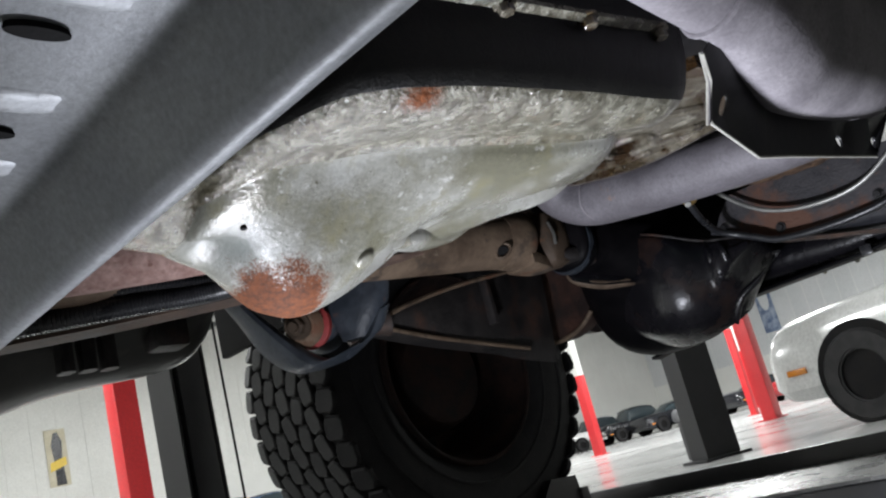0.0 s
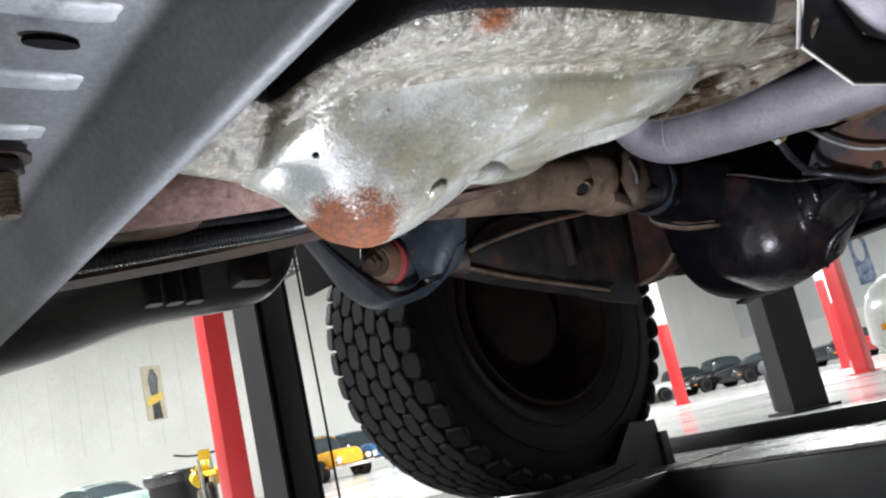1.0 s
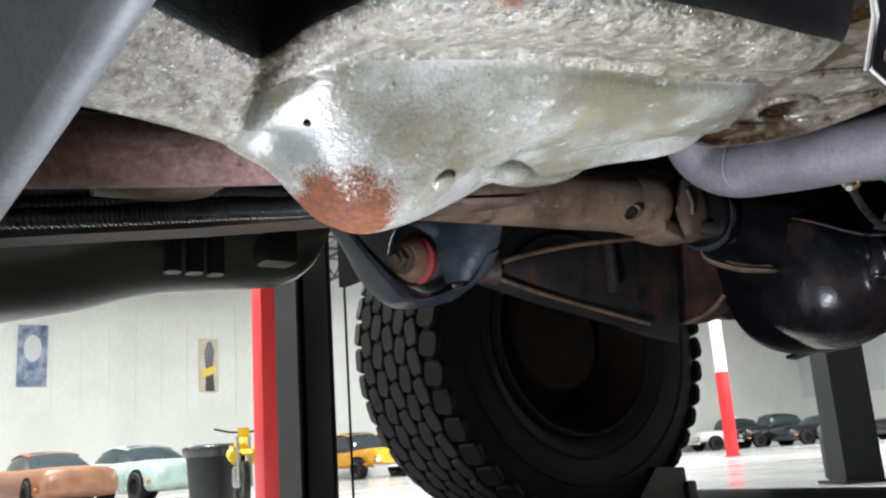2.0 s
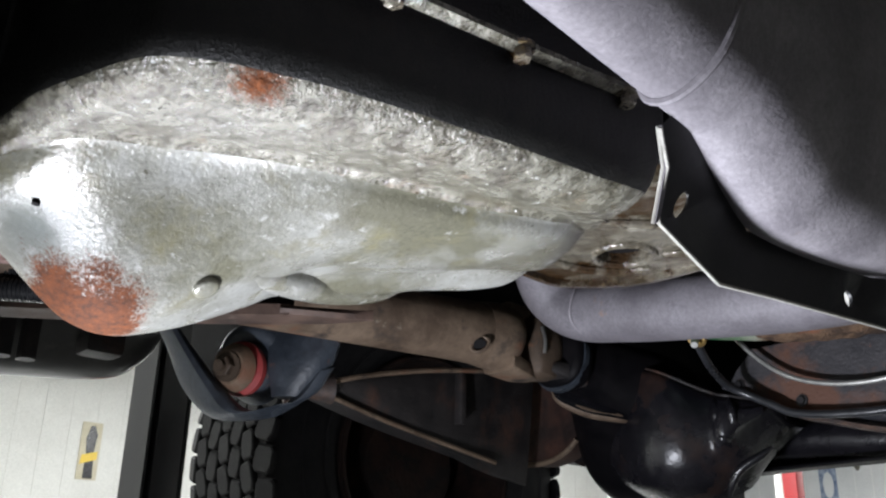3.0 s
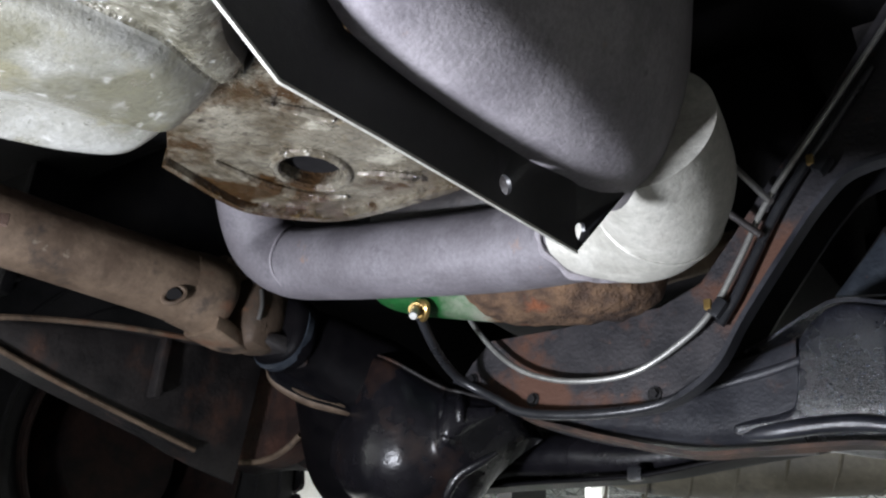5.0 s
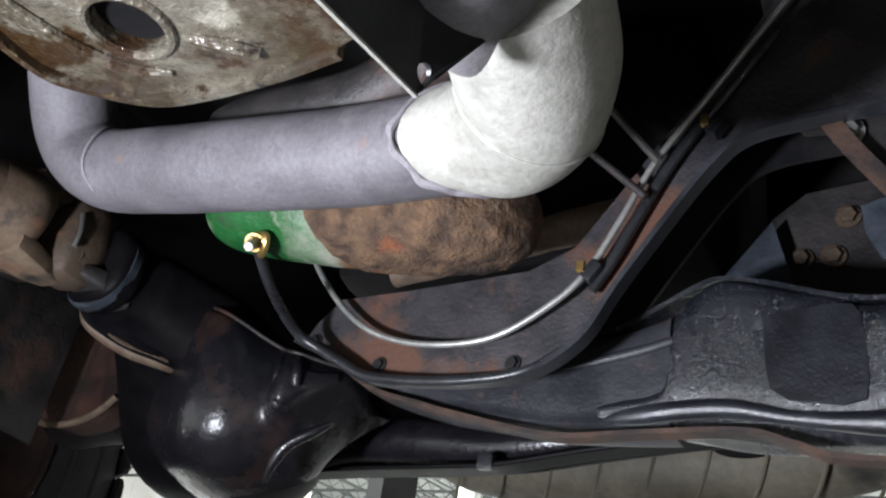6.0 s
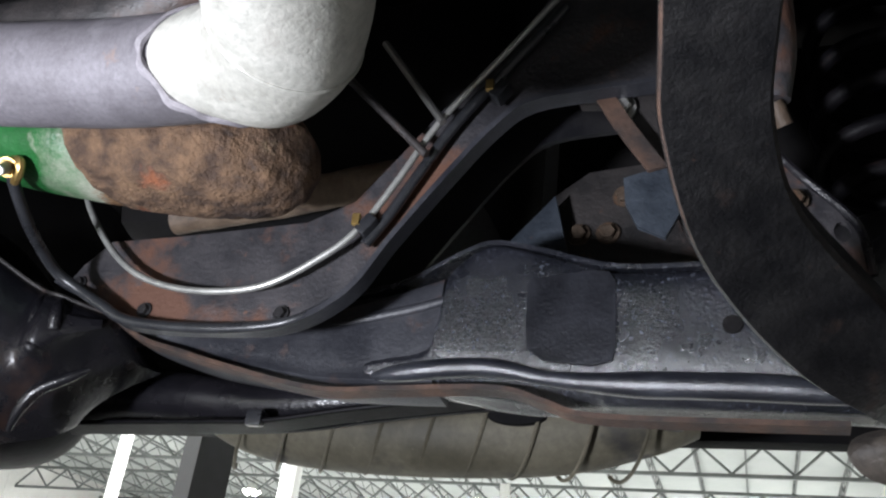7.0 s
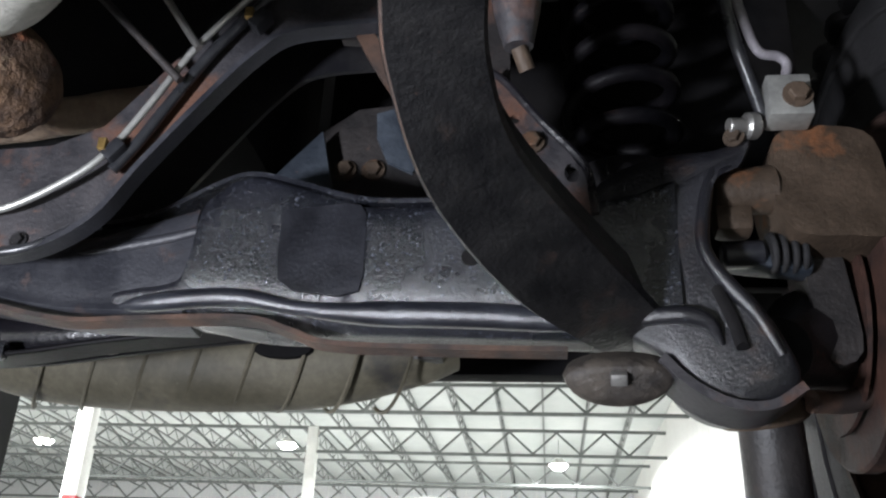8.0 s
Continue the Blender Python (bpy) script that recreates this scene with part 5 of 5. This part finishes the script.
    # outer end of the beam: upright with a lobed foot
    out = ((.060, .47), (.058, .53), (.072, .580), (.110, .600), (.150, .604), (.188, .608), (.222, .620), (.214, .600), (.192, .588), (.182, .561), (.176, .530), (.175, .498), (.185, .477), (.211, .456), (.234, .415), (.241, .385), (.222, .369), (.188, .362), (.158, .375), (.137, .400), (.100, .432))
    k = part("steering_knuckle", skin([[V(.16 + (x - .16) * q, y0 + max(0, .14 - x) * .45, .49 + (z - .49) * q) for x, z in out] for y0, q in ((1.437, .86), (1.440, .94), (1.450, 1.0), (1.50, 1.0), (1.53, .97))], 3, 3), KNUCKLE, truck, "blue-black beam end with a lobed foot")
    part("knuckle_roll", tube([(.095, 1.462, .438), (.120, 1.444, .440), (.145, 1.436, .440), (.168, 1.438, .434), (.180, 1.446, .416)], [.004, .007, .008, .007, .003], 16, 5), KNUCKLE, k, "rolled forging edge")
    part("knuckle_rib", tube([(.186, 1.448, .590), (.176, 1.440, .555), (.170, 1.437, .52), (.172, 1.436, .495), (.188, 1.434, .466), (.208, 1.434, .440), (.226, 1.438, .405)], [.004, .006, .0065, .0065, .007, .0065, .004], 12, 5), KNUCKLE, k)
    # Raised black strip paints the shade in the forging's crease.
    part("knuckle_crease", skin([[V(x - .006, 1.434, z), V(x, 1.431, z + .004), V(x + .006, 1.434, z), V(x, 1.444, z)] for x, z in ((.178, .462), (.184, .446), (.190, .428), (.194, .410))], 3, 2), DARK, k)
    part("foot_lip", strip([(.128, 1.434, .402), (.150, 1.432, .379), (.180, 1.430, .362), (.212, 1.430, .361), (.240, 1.432, .378)], (0, .06, 0), .008), FLAKED, k, "rusty flange of the foot")
    part("upper_nut", bolt((.207, 1.440, .618), (-.4, -.9, 0), .007, .009), CALIPER, k)
    # right radius arm: channel curving down to the beam
    pts = [((.02, .80, .60), (.060, .004, .0)), ((-.015, .98, .565), (.062, .005, .0)), ((-.033, 1.119, .530), (.062, .006, .004)), ((-.036, 1.183, .511), (.064, .006, .006)), ((-.018, 1.265, .480), (.062, -.006, .030)), ((.040, 1.358, .445), (.064, -.010, .038)), ((.105, 1.455, .428), (.060, -.004, .024)), ((.125, 1.50, .43), (.055, 0, .015))]
    rings = []
    for c, w in pts:
        c, w = Vector(c), Vector(w)
        up = V(0, .35, 1).normalized() * .012
        rings.append([c - w / 2, c, c + w / 2, c + w / 2 + up, c + w * .42 + up, c + w * .34 + up * 5, c + w * .22 + up * 5, c + w * .2 + up, c, c - w / 2 + up])
        rings[-1][8] = c + up * 1.1
    a = part("right_radius_arm", skin(rings, 6, 2), FORGED, truck, "black forged radius arm with a worn rusty edge")
    edge = [tuple(Vector(c) - Vector(w) / 2 + V(0, 0, .004)) for c, w in pts]
    part("worn_edge", tube(edge, .003, 8, 5), RUSTEDGE, a, "worn rusty edge")
    n = V(-.05, -.72, -.7).normalized()
    o = V(.093, 1.452, .392)
    bm = bmesh.new()
    side = n.cross(V(0, 0, 1)).normalized()
    up = side.cross(n)
    rr = [[o + n * h + (side * math.cos(q) * 1.32 + up * math.sin(q) * (.46 if math.sin(q) > 0 else .80)) * r for q in (2 * math.pi * j / 24 for j in range(24))] for h, r in ((-.012, .034), (0, .036), (.008, .034), (.012, .028), (.013, .02))]
    bridge(bm, rr)
    nut = part("arm_washer", bm, MUDDY, a, "muddy rusted washer plate")
    part("arm_bolt", box(*(o + n * .015 + up * .004), .014, .011, .012, .002, None, n.to_track_quat("Z", "Y").to_matrix().to_4x4()), STEEL, nut, "square bright bolt head")


def lumpy(rings, amount):
    """A skin through rings with an uneven, flaky surface."""
    bm = skin(rings, 8, 3)
    for v in bm.verts:
        v.co += V(0, noise.noise(v.co * 60), noise.noise(v.co * 60 + V(5, 1, 3))) * amount + V(0, 1, 1) * noise.noise(v.co * 130) * amount * .2
    return bm


def frame_front():
    low = [(-.735, .545), (-.69, .526), (-.655, .505), (-.615, .491), (-.51, .484), (-.44, .489), (-.385, .521), (-.349, .576), (-.298, .647), (-.256, .700), (-.218, .728), (-.14, .735), (-.08, .738)]
    lowc = [tuple(p) for p in crom(low, 4)]
    top = [(-.08, .95), (-.16, .95), (-.245, .824), (-.314, .742), (-.36, .680), (-.40, .630), (-.45, .608), (-.60, .600), (-.690, .598), (-.718, .570)]
    x = part("engine_crossmember", plate(lowc + top, [], .006, lambda u, v, w: (u, 1.412 + w, v)), FLAKED, truck, "deep curved engine crossmember, black paint flaking to rust")
    part("crossmember_flange", strip([(u, 1.396, v) for u, v in low], (0, .020, 0), .006), ARMSTEEL, x, "black lower flange")
    part("crossmember_front", plate(lowc + top, [], .006, lambda u, v, w: (u, 1.50 + w, v + .02)), BLACK, x)
    for q, w in ((-.458, .492), (-.715, .535), (-.62, .50)):
        part("crossmember_bolt", bolt((q, 1.411, w + .012), (0, -1, 0), .006, .006), BLACK, x)
    bl = part("brake_line", tube([(-.735, 1.392, .675), (-.721, 1.392, .637), (-.670, 1.392, .577), (-.618, 1.392, .541), (-.55, 1.392, .5235), (-.475, 1.392, .526), (-.413, 1.392, .557), (-.378, 1.392, .589), (-.347, 1.392, .640), (-.310, 1.392, .708), (-.253, 1.392, .782), (-.201, 1.392, .850), (-.12, 1.392, .955)], .0036, 10, 8), ZINC, truck, "bare zinc-plated steel brake line")
    part("rubber_line", tube([(-.375, 1.400, .572), (-.355, 1.400, .602), (-.332, 1.400, .645), (-.295, 1.400, .710), (-.240, 1.400, .782), (-.19, 1.400, .848)], .0058, 10, 6), HOSE, truck, "black rubber line beside the brake line")
    for p in ((-.372, 1.394, .588), (-.250, 1.394, .738)):
        c = part("line_clip", box(*p, .022, .018, .014, .003, None, Matrix.Rotation(-.9, 4, "Y")), HOSE, bl)
        part("clip_tab", box(p[0] - .010, p[1] - .008, p[2] + .004, .008, .006, .012, .001), BRASS, c)
    part("fuel_line", tube([(-.672, 1.236, .584), (-.679, 1.25, .576), (-.694, 1.30, .555), (-.705, 1.36, .538), (-.685, 1.382, .524), (-.655, 1.388, .508), (-.625, 1.392, .493), (-.57, 1.394, .485), (-.50, 1.396, .483), (-.44, 1.398, .490), (-.40, 1.402, .515)], [.0058] * 9 + [.0045, .002], 12, 6), HOSE, truck, "black rubber hose")
    # green sump with brass fitting, caked brown end
    st = (((-.778, 1.285, .655), .02, .02), ((-.758, 1.28, .645), .036, .034), ((-.715, 1.275, .637), .052, .043), ((-.65, 1.28, .628), .061, .047), ((-.60, 1.285, .622), .063, .048), ((-.575, 1.288, .620), .045, .032))
    def sump_ring(c, ry, rz):
        return [V(c[0] + .3 * ry * math.cos(a), c[1] + ry * math.cos(a), c[2] + rz * math.sin(a)) for a in (2 * math.pi * k / 16 for k in range(16))]
    g = part("engine_sump", skin([sump_ring(*s) for s in st], 6, 3), rust_patch(rust_patch(GREEN, (-.545, 1.30, .60), .100, (.30, .31, .25), "green_paint_scraped", False, .7), (-.515, 1.31, .60), .102, (.22, .125, .065), "green_paint_to_rust", True, .7), truck, "green-painted sump with peeling dirty paint")
    part("caked_sump_end", lumpy([sump_ring(*s) for s in (((-.600, 1.284, .622), .058, .044), ((-.590, 1.286, .6205), .0645, .0495), ((-.565, 1.289, .618), .0665, .0515), ((-.52, 1.294, .614), .0685, .052), ((-.47, 1.299, .613), .066, .051), ((-.438, 1.302, .615), .056, .046), ((-.420, 1.303, .620), .042, .037), ((-.410, 1.304, .625), .022, .02))], .0042), MUD, g, "sump end caked in brown rust scale")
    f = part("drain_fitting", cyl((-.678, 1.246, .592), (-.670, 1.230, .576), .0078, 6, cyl((-.672, 1.234, .580), (-.6705, 1.231, .577), .0098, 16), None, .001), BRASS, g, "brass drain fitting")
    part("fitting_end", cyl((-.670, 1.230, .576), (-.6645, 1.219, .565), .0062, 14, None, .0052, .001), ZINC, f)
    part("fitting_elbow", tube([(-.672, 1.236, .588), (-.660, 1.234, .584), (-.664, 1.240, .574), (-.676, 1.250, .574)], .0048, 8, 4), BRASS, f)
    part("rusty_cross_tube", lumpy([[V(x, 1.47 + .020 * math.cos(a), z + .021 * math.sin(a)) for a in (2 * math.pi * k / 16 for k in range(16))] for x, z in ((-.66, .662), (-.58, .670), (-.51, .678), (-.44, .688), (-.375, .696))], .0012), SHAFT, truck, "rust-scaled cross tube")
    part("hidden_pipe", tube([(-.65, 1.15, .648), (-.60, 1.14, .645), (-.48, 1.13, .635), (-.40, 1.12, .66)], .03, 18, 4), RUSTED, truck, "rusty pipe behind the exhaust")
    part("link_rod", cyl((-.455, 1.36, .80), (-.318, 1.385, .662), .0042, 10), RUSTED, truck, "thin rusty link rod")
    part("link_wire", cyl((-.385, 1.385, .815), (-.305, 1.385, .700), .004, 8), STEEL, truck, "thin bright rod")
    # spring tower and rail on the far right
    t = part("right_frame_rail", plate([(-.21, .93), (-.195, .79), (-.175, .74), (-.13, .735), (-.10, .66), (-.07, .575), (-.012, .57), (-.002, .60), (-.002, .93)], [], .01, lambda u, v, w: (u, 1.43 + w, v)), RUSTED, truck, "black and rusty frame rail side")
    part("rail_bolt", bolt((-.134, 1.428, .728), (0, -1, -.1), .011, .012), STEEL, t)
    part("rail_web_plate", plate([(-.32, .66), (-.20, .64), (-.10, .60), (-.05, .66), (-.10, .80), (-.20, .79), (-.24, .76)], [], .01, lambda u, v, w: (u, 1.63 + w, v)), RUSTED, t, "rust-spotted web with bolts")
    for q, w in ((-.156, .75), (-.175, .70), (-.21, .70)):
        part("web_bolt", bolt((q, 1.628, w), (0, -1, 0), .010, .010), CALIPER, t)
    part("rust_strap", strip([(-.158, 1.415, .735), (-.135, 1.412, .69), (-.105, 1.41, .64)], (.018, 0, .004), .004), RUSTEDGE, t, "bent rusty strap")
    part("grey_bracket", plate([(-.128, .638), (-.085, .650), (-.075, .60), (-.09, .572), (-.115, .585), (-.126, .61)], [], .006, lambda u, v, w: (u, 1.415 + w, v)), BLUEBLACK, t, "small grey-blue bracket")
    part("gusset", plate([(-.30, .665), (-.235, .74), (-.215, .655)], [], .008, lambda u, v, w: (u, 1.60 + w, v)), BLUEBLACK, t)


def right_corner():
    # coil spring
    pts = []
    for i in range(13 * 5):
        a = 2 * math.pi * i / 13
        pts.append((.118 + .058 * math.cos(a), 1.575 + .058 * math.sin(a), .655 + .055 * i / 13))
    part("coil_spring", tube(pts, .0095, 10, 2), SATIN, truck, "black coil spring")
    part("spring_seat", cyl((.118, 1.575, .60), (.118, 1.575, .645), .075, 24, None, .07, .006), BLACK, truck)
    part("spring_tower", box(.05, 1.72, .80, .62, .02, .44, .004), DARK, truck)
    sh = part("shock_absorber", tube([(.006, 1.375, .82), (.006, 1.38, .74), (.008, 1.388, .690)], [.024, .024, .014], 16, 4), FLAKED, truck, "rust-flaked shock absorber body")
    part("shock_stub", cyl((.008, 1.388, .69), (.016, 1.40, .672), .008, 10), CALIPER, sh)
    sp = part("shock_plate", plate([(-.021, .680), (-.005, .664), (.026, .623), (.053, .594), (.068, .571), (.073, .531), (.072, .503), (.049, .527), (.028, .558), (.006, .595), (-.011, .629)], [circle(.056, .572, .007, 12, .010), circle(.004, .628, .005, 10)], .006, lambda u, v, w: (u, 1.415 + w + .1 * u, v)), FLAKED, truck, "flaking rusty shock mount plate")
    part("plate_rim", tube([(-.019, 1.414, .682), (-.004, 1.413, .667), (.028, 1.416, .626), (.055, 1.42, .597), (.071, 1.422, .573), (.076, 1.423, .531)], .004, 8, 4), GLOSS, sp)
    part("mount_bolt", bolt((.020, 1.416, .602), (0, -1, 0), .008, .009), CALIPER, truck)
    # caliper, hose, line
    c = part("brake_caliper", skin([[V(x, y0 + (.0 if .25 < x < .34 else .012), z) for x, z in ((.250, .64), (.262, .655), (.31, .658), (.345, .652), (.352, .60), (.350, .552), (.31, .544), (.268, .546), (.252, .562), (.247, .61))] for y0 in (1.452, 1.46, 1.50, 1.53)], 3, 3), CALIPER, truck, "brown rusted brake caliper")
    part("caliper_piston", cyl((.195, 1.475, .600), (.255, 1.478, .605), .021, 20, None, .024, .004), CALIPER, c, "rusty round boss")
    part("caliper_ear", box(.212, 1.48, .572, .035, .03, .03, .008), CALIPER, c)
    c.location = (-.006, 0, -.022)
    part("hose_block", box(.262, 1.432, .672, .040, .03, .044, .003), ZINC, c, "square zinc hose block")
    part("block_bolt", bolt((.268, 1.417, .670), (0, -1, 0), .0095, .010), CALIPER, c, "rusty banjo bolt")
    part("brake_pipe", tube([(.262, 1.43, .695), (.266, 1.428, .712), (.258, 1.425, .720), (.240, 1.42, .722), (.228, 1.41, .745), (.215, 1.40, .80)], .0048, 10, 5), EXHAUST, c, "bent grey brake pipe")
    part("brake_hose", tube([(.242, 1.44, .66), (.232, 1.43, .69), (.215, 1.41, .74), (.20, 1.39, .82)], .006, 10, 5), HOSE, c)
    part("bleed_screw", cyl((.207, 1.432, .648), (.222, 1.436, .650), .0075, 14, cyl((.222, 1.436, .65), (.236, 1.44, .652), .013, 14, None, None, .003), None, .001), STEEL, c, "bright bleed screw with rubber cap")
    p = part("slide_pin", cyl((.195, 1.49, .545), (.235, 1.49, .548), .013, 16, None, None, .003), BEAMPAD, truck, "greasy slide pin with a ribbed boot")
    p.location = (0, 0, -.026)
    for i in range(4):
        part("boot_ring", cyl((.238 + .009 * i, 1.49, .548), (.244 + .009 * i, 1.49, .5485), .020 - .001 * (i % 2), 18, None, None, .002), RUBBER, p)
    part("caliper_mount", skin([[V(.272, y, .56), V(.30, y, .555), V(.31, y, .49), V(.312, y, .43), V(.285, y, .42), V(.275, y, .47)] for y in (1.50, 1.52, 1.56)], 3, 3), RUSTED, truck, "rusty caliper mounting arm")
    part("slide_bracket", box(.24, 1.50, .515, .075, .03, .018, .006, None, Matrix.Rotation(.12, 4, "Y")), BLUEBLACK, truck)
    part("caliper_bar", box(.325, 1.48, .556, .07, .03, .014, .004), RUSTED, truck)
    # lower ball joint and tie rod
    tr = part("tie_rod_end", cyl((.272, 1.575, .425), (.285, 1.62, .28), .030, 20, None, .032, .004), RUSTED, truck, "rusty steering rod end with a clamp")
    tr.location = (-.03, 0, -.01)
    part("clamp", cyl((.262, 1.56, .412), (.266, 1.568, .392), .042, 20, None, None, .003), CALIPER, tr)
    part("rusty_link", tube([(.27, 1.53, .392), (.31, 1.55, .398), (.345, 1.56, .415), (.36, 1.57, .43)], .011, 12, 4), RUSTEDGE, truck, "rusty steering link")
    part("brake_disc", cyl((.33, 1.60, .49), (.352, 1.60, .49), .145, 40, None, None, .003), RUSTRED, truck, "rusty brake disc")
    part("dust_shield", cyl((.318, 1.60, .49), (.322, 1.60, .49), .11, 32), RUSTRED, truck)
    part("lower_joint", tube([(.24, 1.50, .43), (.28, 1.55, .455), (.32, 1.60, .48)], [.03, .05, .06], 16, 4), BLACK, truck)
    # ribbed plastic duct ahead of the axle
    pts = [(-.80, 1.84, .565), (-.73, 1.87, .548), (-.62, 1.87, .536), (-.45, 1.87, .532), (-.28, 1.87, .536), (-.16, 1.87, .552), (-.10, 1.88, .57)]
    d = part("plastic_duct", tube(pts, [.045, .058, .064, .066, .062, .05, .04], 28, 8, None, 1.0), DUCT, truck, "dusty grey ribbed plastic duct")
    for i in range(9):
        x0 = -.76 + i * .072
        rib = [(x0 + .05 * math.sin(q) * .5 + .012 * q, 1.87 - .067 * math.sin(q), .536 - .067 * math.cos(q)) for q in np.linspace(-.7, 2.0, 10)]
        part("duct_rib", tube(rib, .0028, 6, 2), DUCT, d)
    part("duct_hole", skin([[V(-.315 + k * .040 * math.cos(a), y, .533 + k * .013 * math.sin(a)) for a in (2 * math.pi * j / 14 for j in range(14))] for y, k in ((1.800, .9), (1.803, 1.0), (1.83, 1.0))], 2, 2), DARK, d, "dark oval opening")
    part("duct_bracket", box(-.15, 1.85, .545, .09, .05, .035, .01), BLACK, d)


def wheel(x, y, z, R, W, inner):
    """A wheel with its inner side towards inner (+1 or -1 in x)."""
    w = new("wheel")
    w.empty_display_size = .1
    w.parent = truck
    w.location = (x, y, z)
    tagged(w, "black all-terrain tyre on a rusty steel wheel")
    h = W / 2
    prof = [(-h * .80, R * .54), (-h * .98, R * .62), (-h * 1.04, R * .76), (-h * .97, R * .90), (-h * .86, R * .955), (-h * .5, R * .965), (h * .5, R * .965), (h * .86, R * .955), (h * .97, R * .90), (h * 1.04, R * .76), (h * .98, R * .62), (h * .80, R * .54)]
    bm = bmesh.new()
    n = 64
    rings = [[V(px, pr * math.cos(a), pr * math.sin(a)) for px, pr in prof] for a in (2 * math.pi * k / n for k in range(n + 1))]
    bridge(bm, rings, True, False)
    bmesh.ops.remove_doubles(bm, verts=bm.verts[:], dist=1e-5)
    part("tyre", bm, RUBBER, w)
    for k, q in ((inner * h * 1.03, R * .80), (inner * h * 1.0, R * .66)):
        part("sidewall_ring", tube([(k, q * math.cos(a), q * math.sin(a)) for a in (2 * math.pi * j / 40 for j in range(41))], .004, 6, 1), RUBBER, w)
    # tread blocks: six staggered rows of rounded lozenges
    def lozenge(a, b, s):
        base = [V(u * a, v * b, 0) for u, v in ((-.5, -.34), (-.34, -.5), (.36, -.5), (.5, -.22), (.5, .34), (.34, .5), (-.36, .5), (-.5, .22))]
        bm = bmesh.new()
        bridge(bm, [base, [p + V(0, 0, s * .75) for p in base], [p * .88 + V(0, 0, s) for p in base]])
        me = bpy.data.meshes.new("tread_block")
        bmesh.ops.recalc_face_normals(bm, faces=bm.faces[:])
        bm.to_mesh(me)
        bm.free()
        me.materials.append(RUBBER)
        return me
    mid, side = lozenge(W * .136, .055, R * .030), lozenge(W * .155, .050, R * .034)
    N = 42
    for row, off in enumerate((-.86, -.57, -.285, 0, .285, .57, .86)):
        for i in range(N):
            a = 2 * math.pi * (i + (.5 if row % 2 else 0)) / N
            me = mid if abs(off) < .7 else side
            ob = new("tread_block", me)
            ob.parent = w
            edge = abs(off) > .7
            m = Matrix.Rotation(a, 4, "X") @ Matrix.Translation((off * h * 1.02, 0, R * (.945 if edge else .963))) @ Matrix.Rotation((.28 if off > 0 else -.28) if edge else 0, 4, "Y") @ Matrix.Rotation(.22 * (1 if row % 2 else -1), 4, "Z")
            ob.matrix_local = m
    # steel wheel
    s = inner
    pr = [(s * h * .86, R * .56), (s * h * .92, R * .545), (s * h * .84, R * .525), (s * h * .5, R * .48), (s * h * -.1, R * .46), (s * h * -.3, R * .42), (s * h * -.22, R * .30), (s * h * -.1, R * .22), (s * h * -.1, .012)]
    bm = bmesh.new()
    bridge(bm, [[V(px, q * math.cos(a), q * math.sin(a)) for px, q in pr] for a in (2 * math.pi * j / 48 for j in range(49))], False, False)
    bmesh.ops.remove_doubles(bm, verts=bm.verts[:], dist=1e-5)
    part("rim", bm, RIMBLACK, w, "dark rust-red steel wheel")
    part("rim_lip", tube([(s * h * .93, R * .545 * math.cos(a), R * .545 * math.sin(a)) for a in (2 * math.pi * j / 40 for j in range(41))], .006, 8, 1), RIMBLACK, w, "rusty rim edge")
    for j in range(8):
        a = 2 * math.pi * j / 8
        part("hand_hole", cyl((s * h * -.27, R * .36 * math.cos(a), R * .36 * math.sin(a)), (s * h * -.17, R * .36 * math.cos(a), R * .36 * math.sin(a)), .024, 14), DARK, w)
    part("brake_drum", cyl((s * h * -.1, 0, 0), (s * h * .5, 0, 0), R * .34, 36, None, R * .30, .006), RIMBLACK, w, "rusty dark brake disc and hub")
    return w


def body_shell():
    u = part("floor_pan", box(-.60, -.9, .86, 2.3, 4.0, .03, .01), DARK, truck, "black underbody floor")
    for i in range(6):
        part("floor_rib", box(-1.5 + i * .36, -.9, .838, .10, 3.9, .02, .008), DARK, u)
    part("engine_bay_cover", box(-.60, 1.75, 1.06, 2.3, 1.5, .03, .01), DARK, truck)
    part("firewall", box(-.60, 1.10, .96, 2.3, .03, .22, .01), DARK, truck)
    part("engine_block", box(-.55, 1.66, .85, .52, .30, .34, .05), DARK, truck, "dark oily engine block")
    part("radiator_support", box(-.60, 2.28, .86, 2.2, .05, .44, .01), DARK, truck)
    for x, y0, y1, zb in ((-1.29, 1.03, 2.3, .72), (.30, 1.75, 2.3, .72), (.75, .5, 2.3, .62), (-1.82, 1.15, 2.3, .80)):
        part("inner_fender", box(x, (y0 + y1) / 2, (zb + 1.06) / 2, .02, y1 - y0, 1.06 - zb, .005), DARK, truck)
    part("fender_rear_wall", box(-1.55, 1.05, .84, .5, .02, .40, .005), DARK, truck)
    part("right_sill", box(.62, -.9, .62, .14, 3.6, .26, .05), BODY, truck)


crossmember_rear()
left_side()
driveline()
right_beam()
frame_front()
right_corner()
wheel(-1.592, 1.435, .492, .404, .300, 1)
wheel(.50, 1.60, .487, .40, .26, -1)
body_shell()
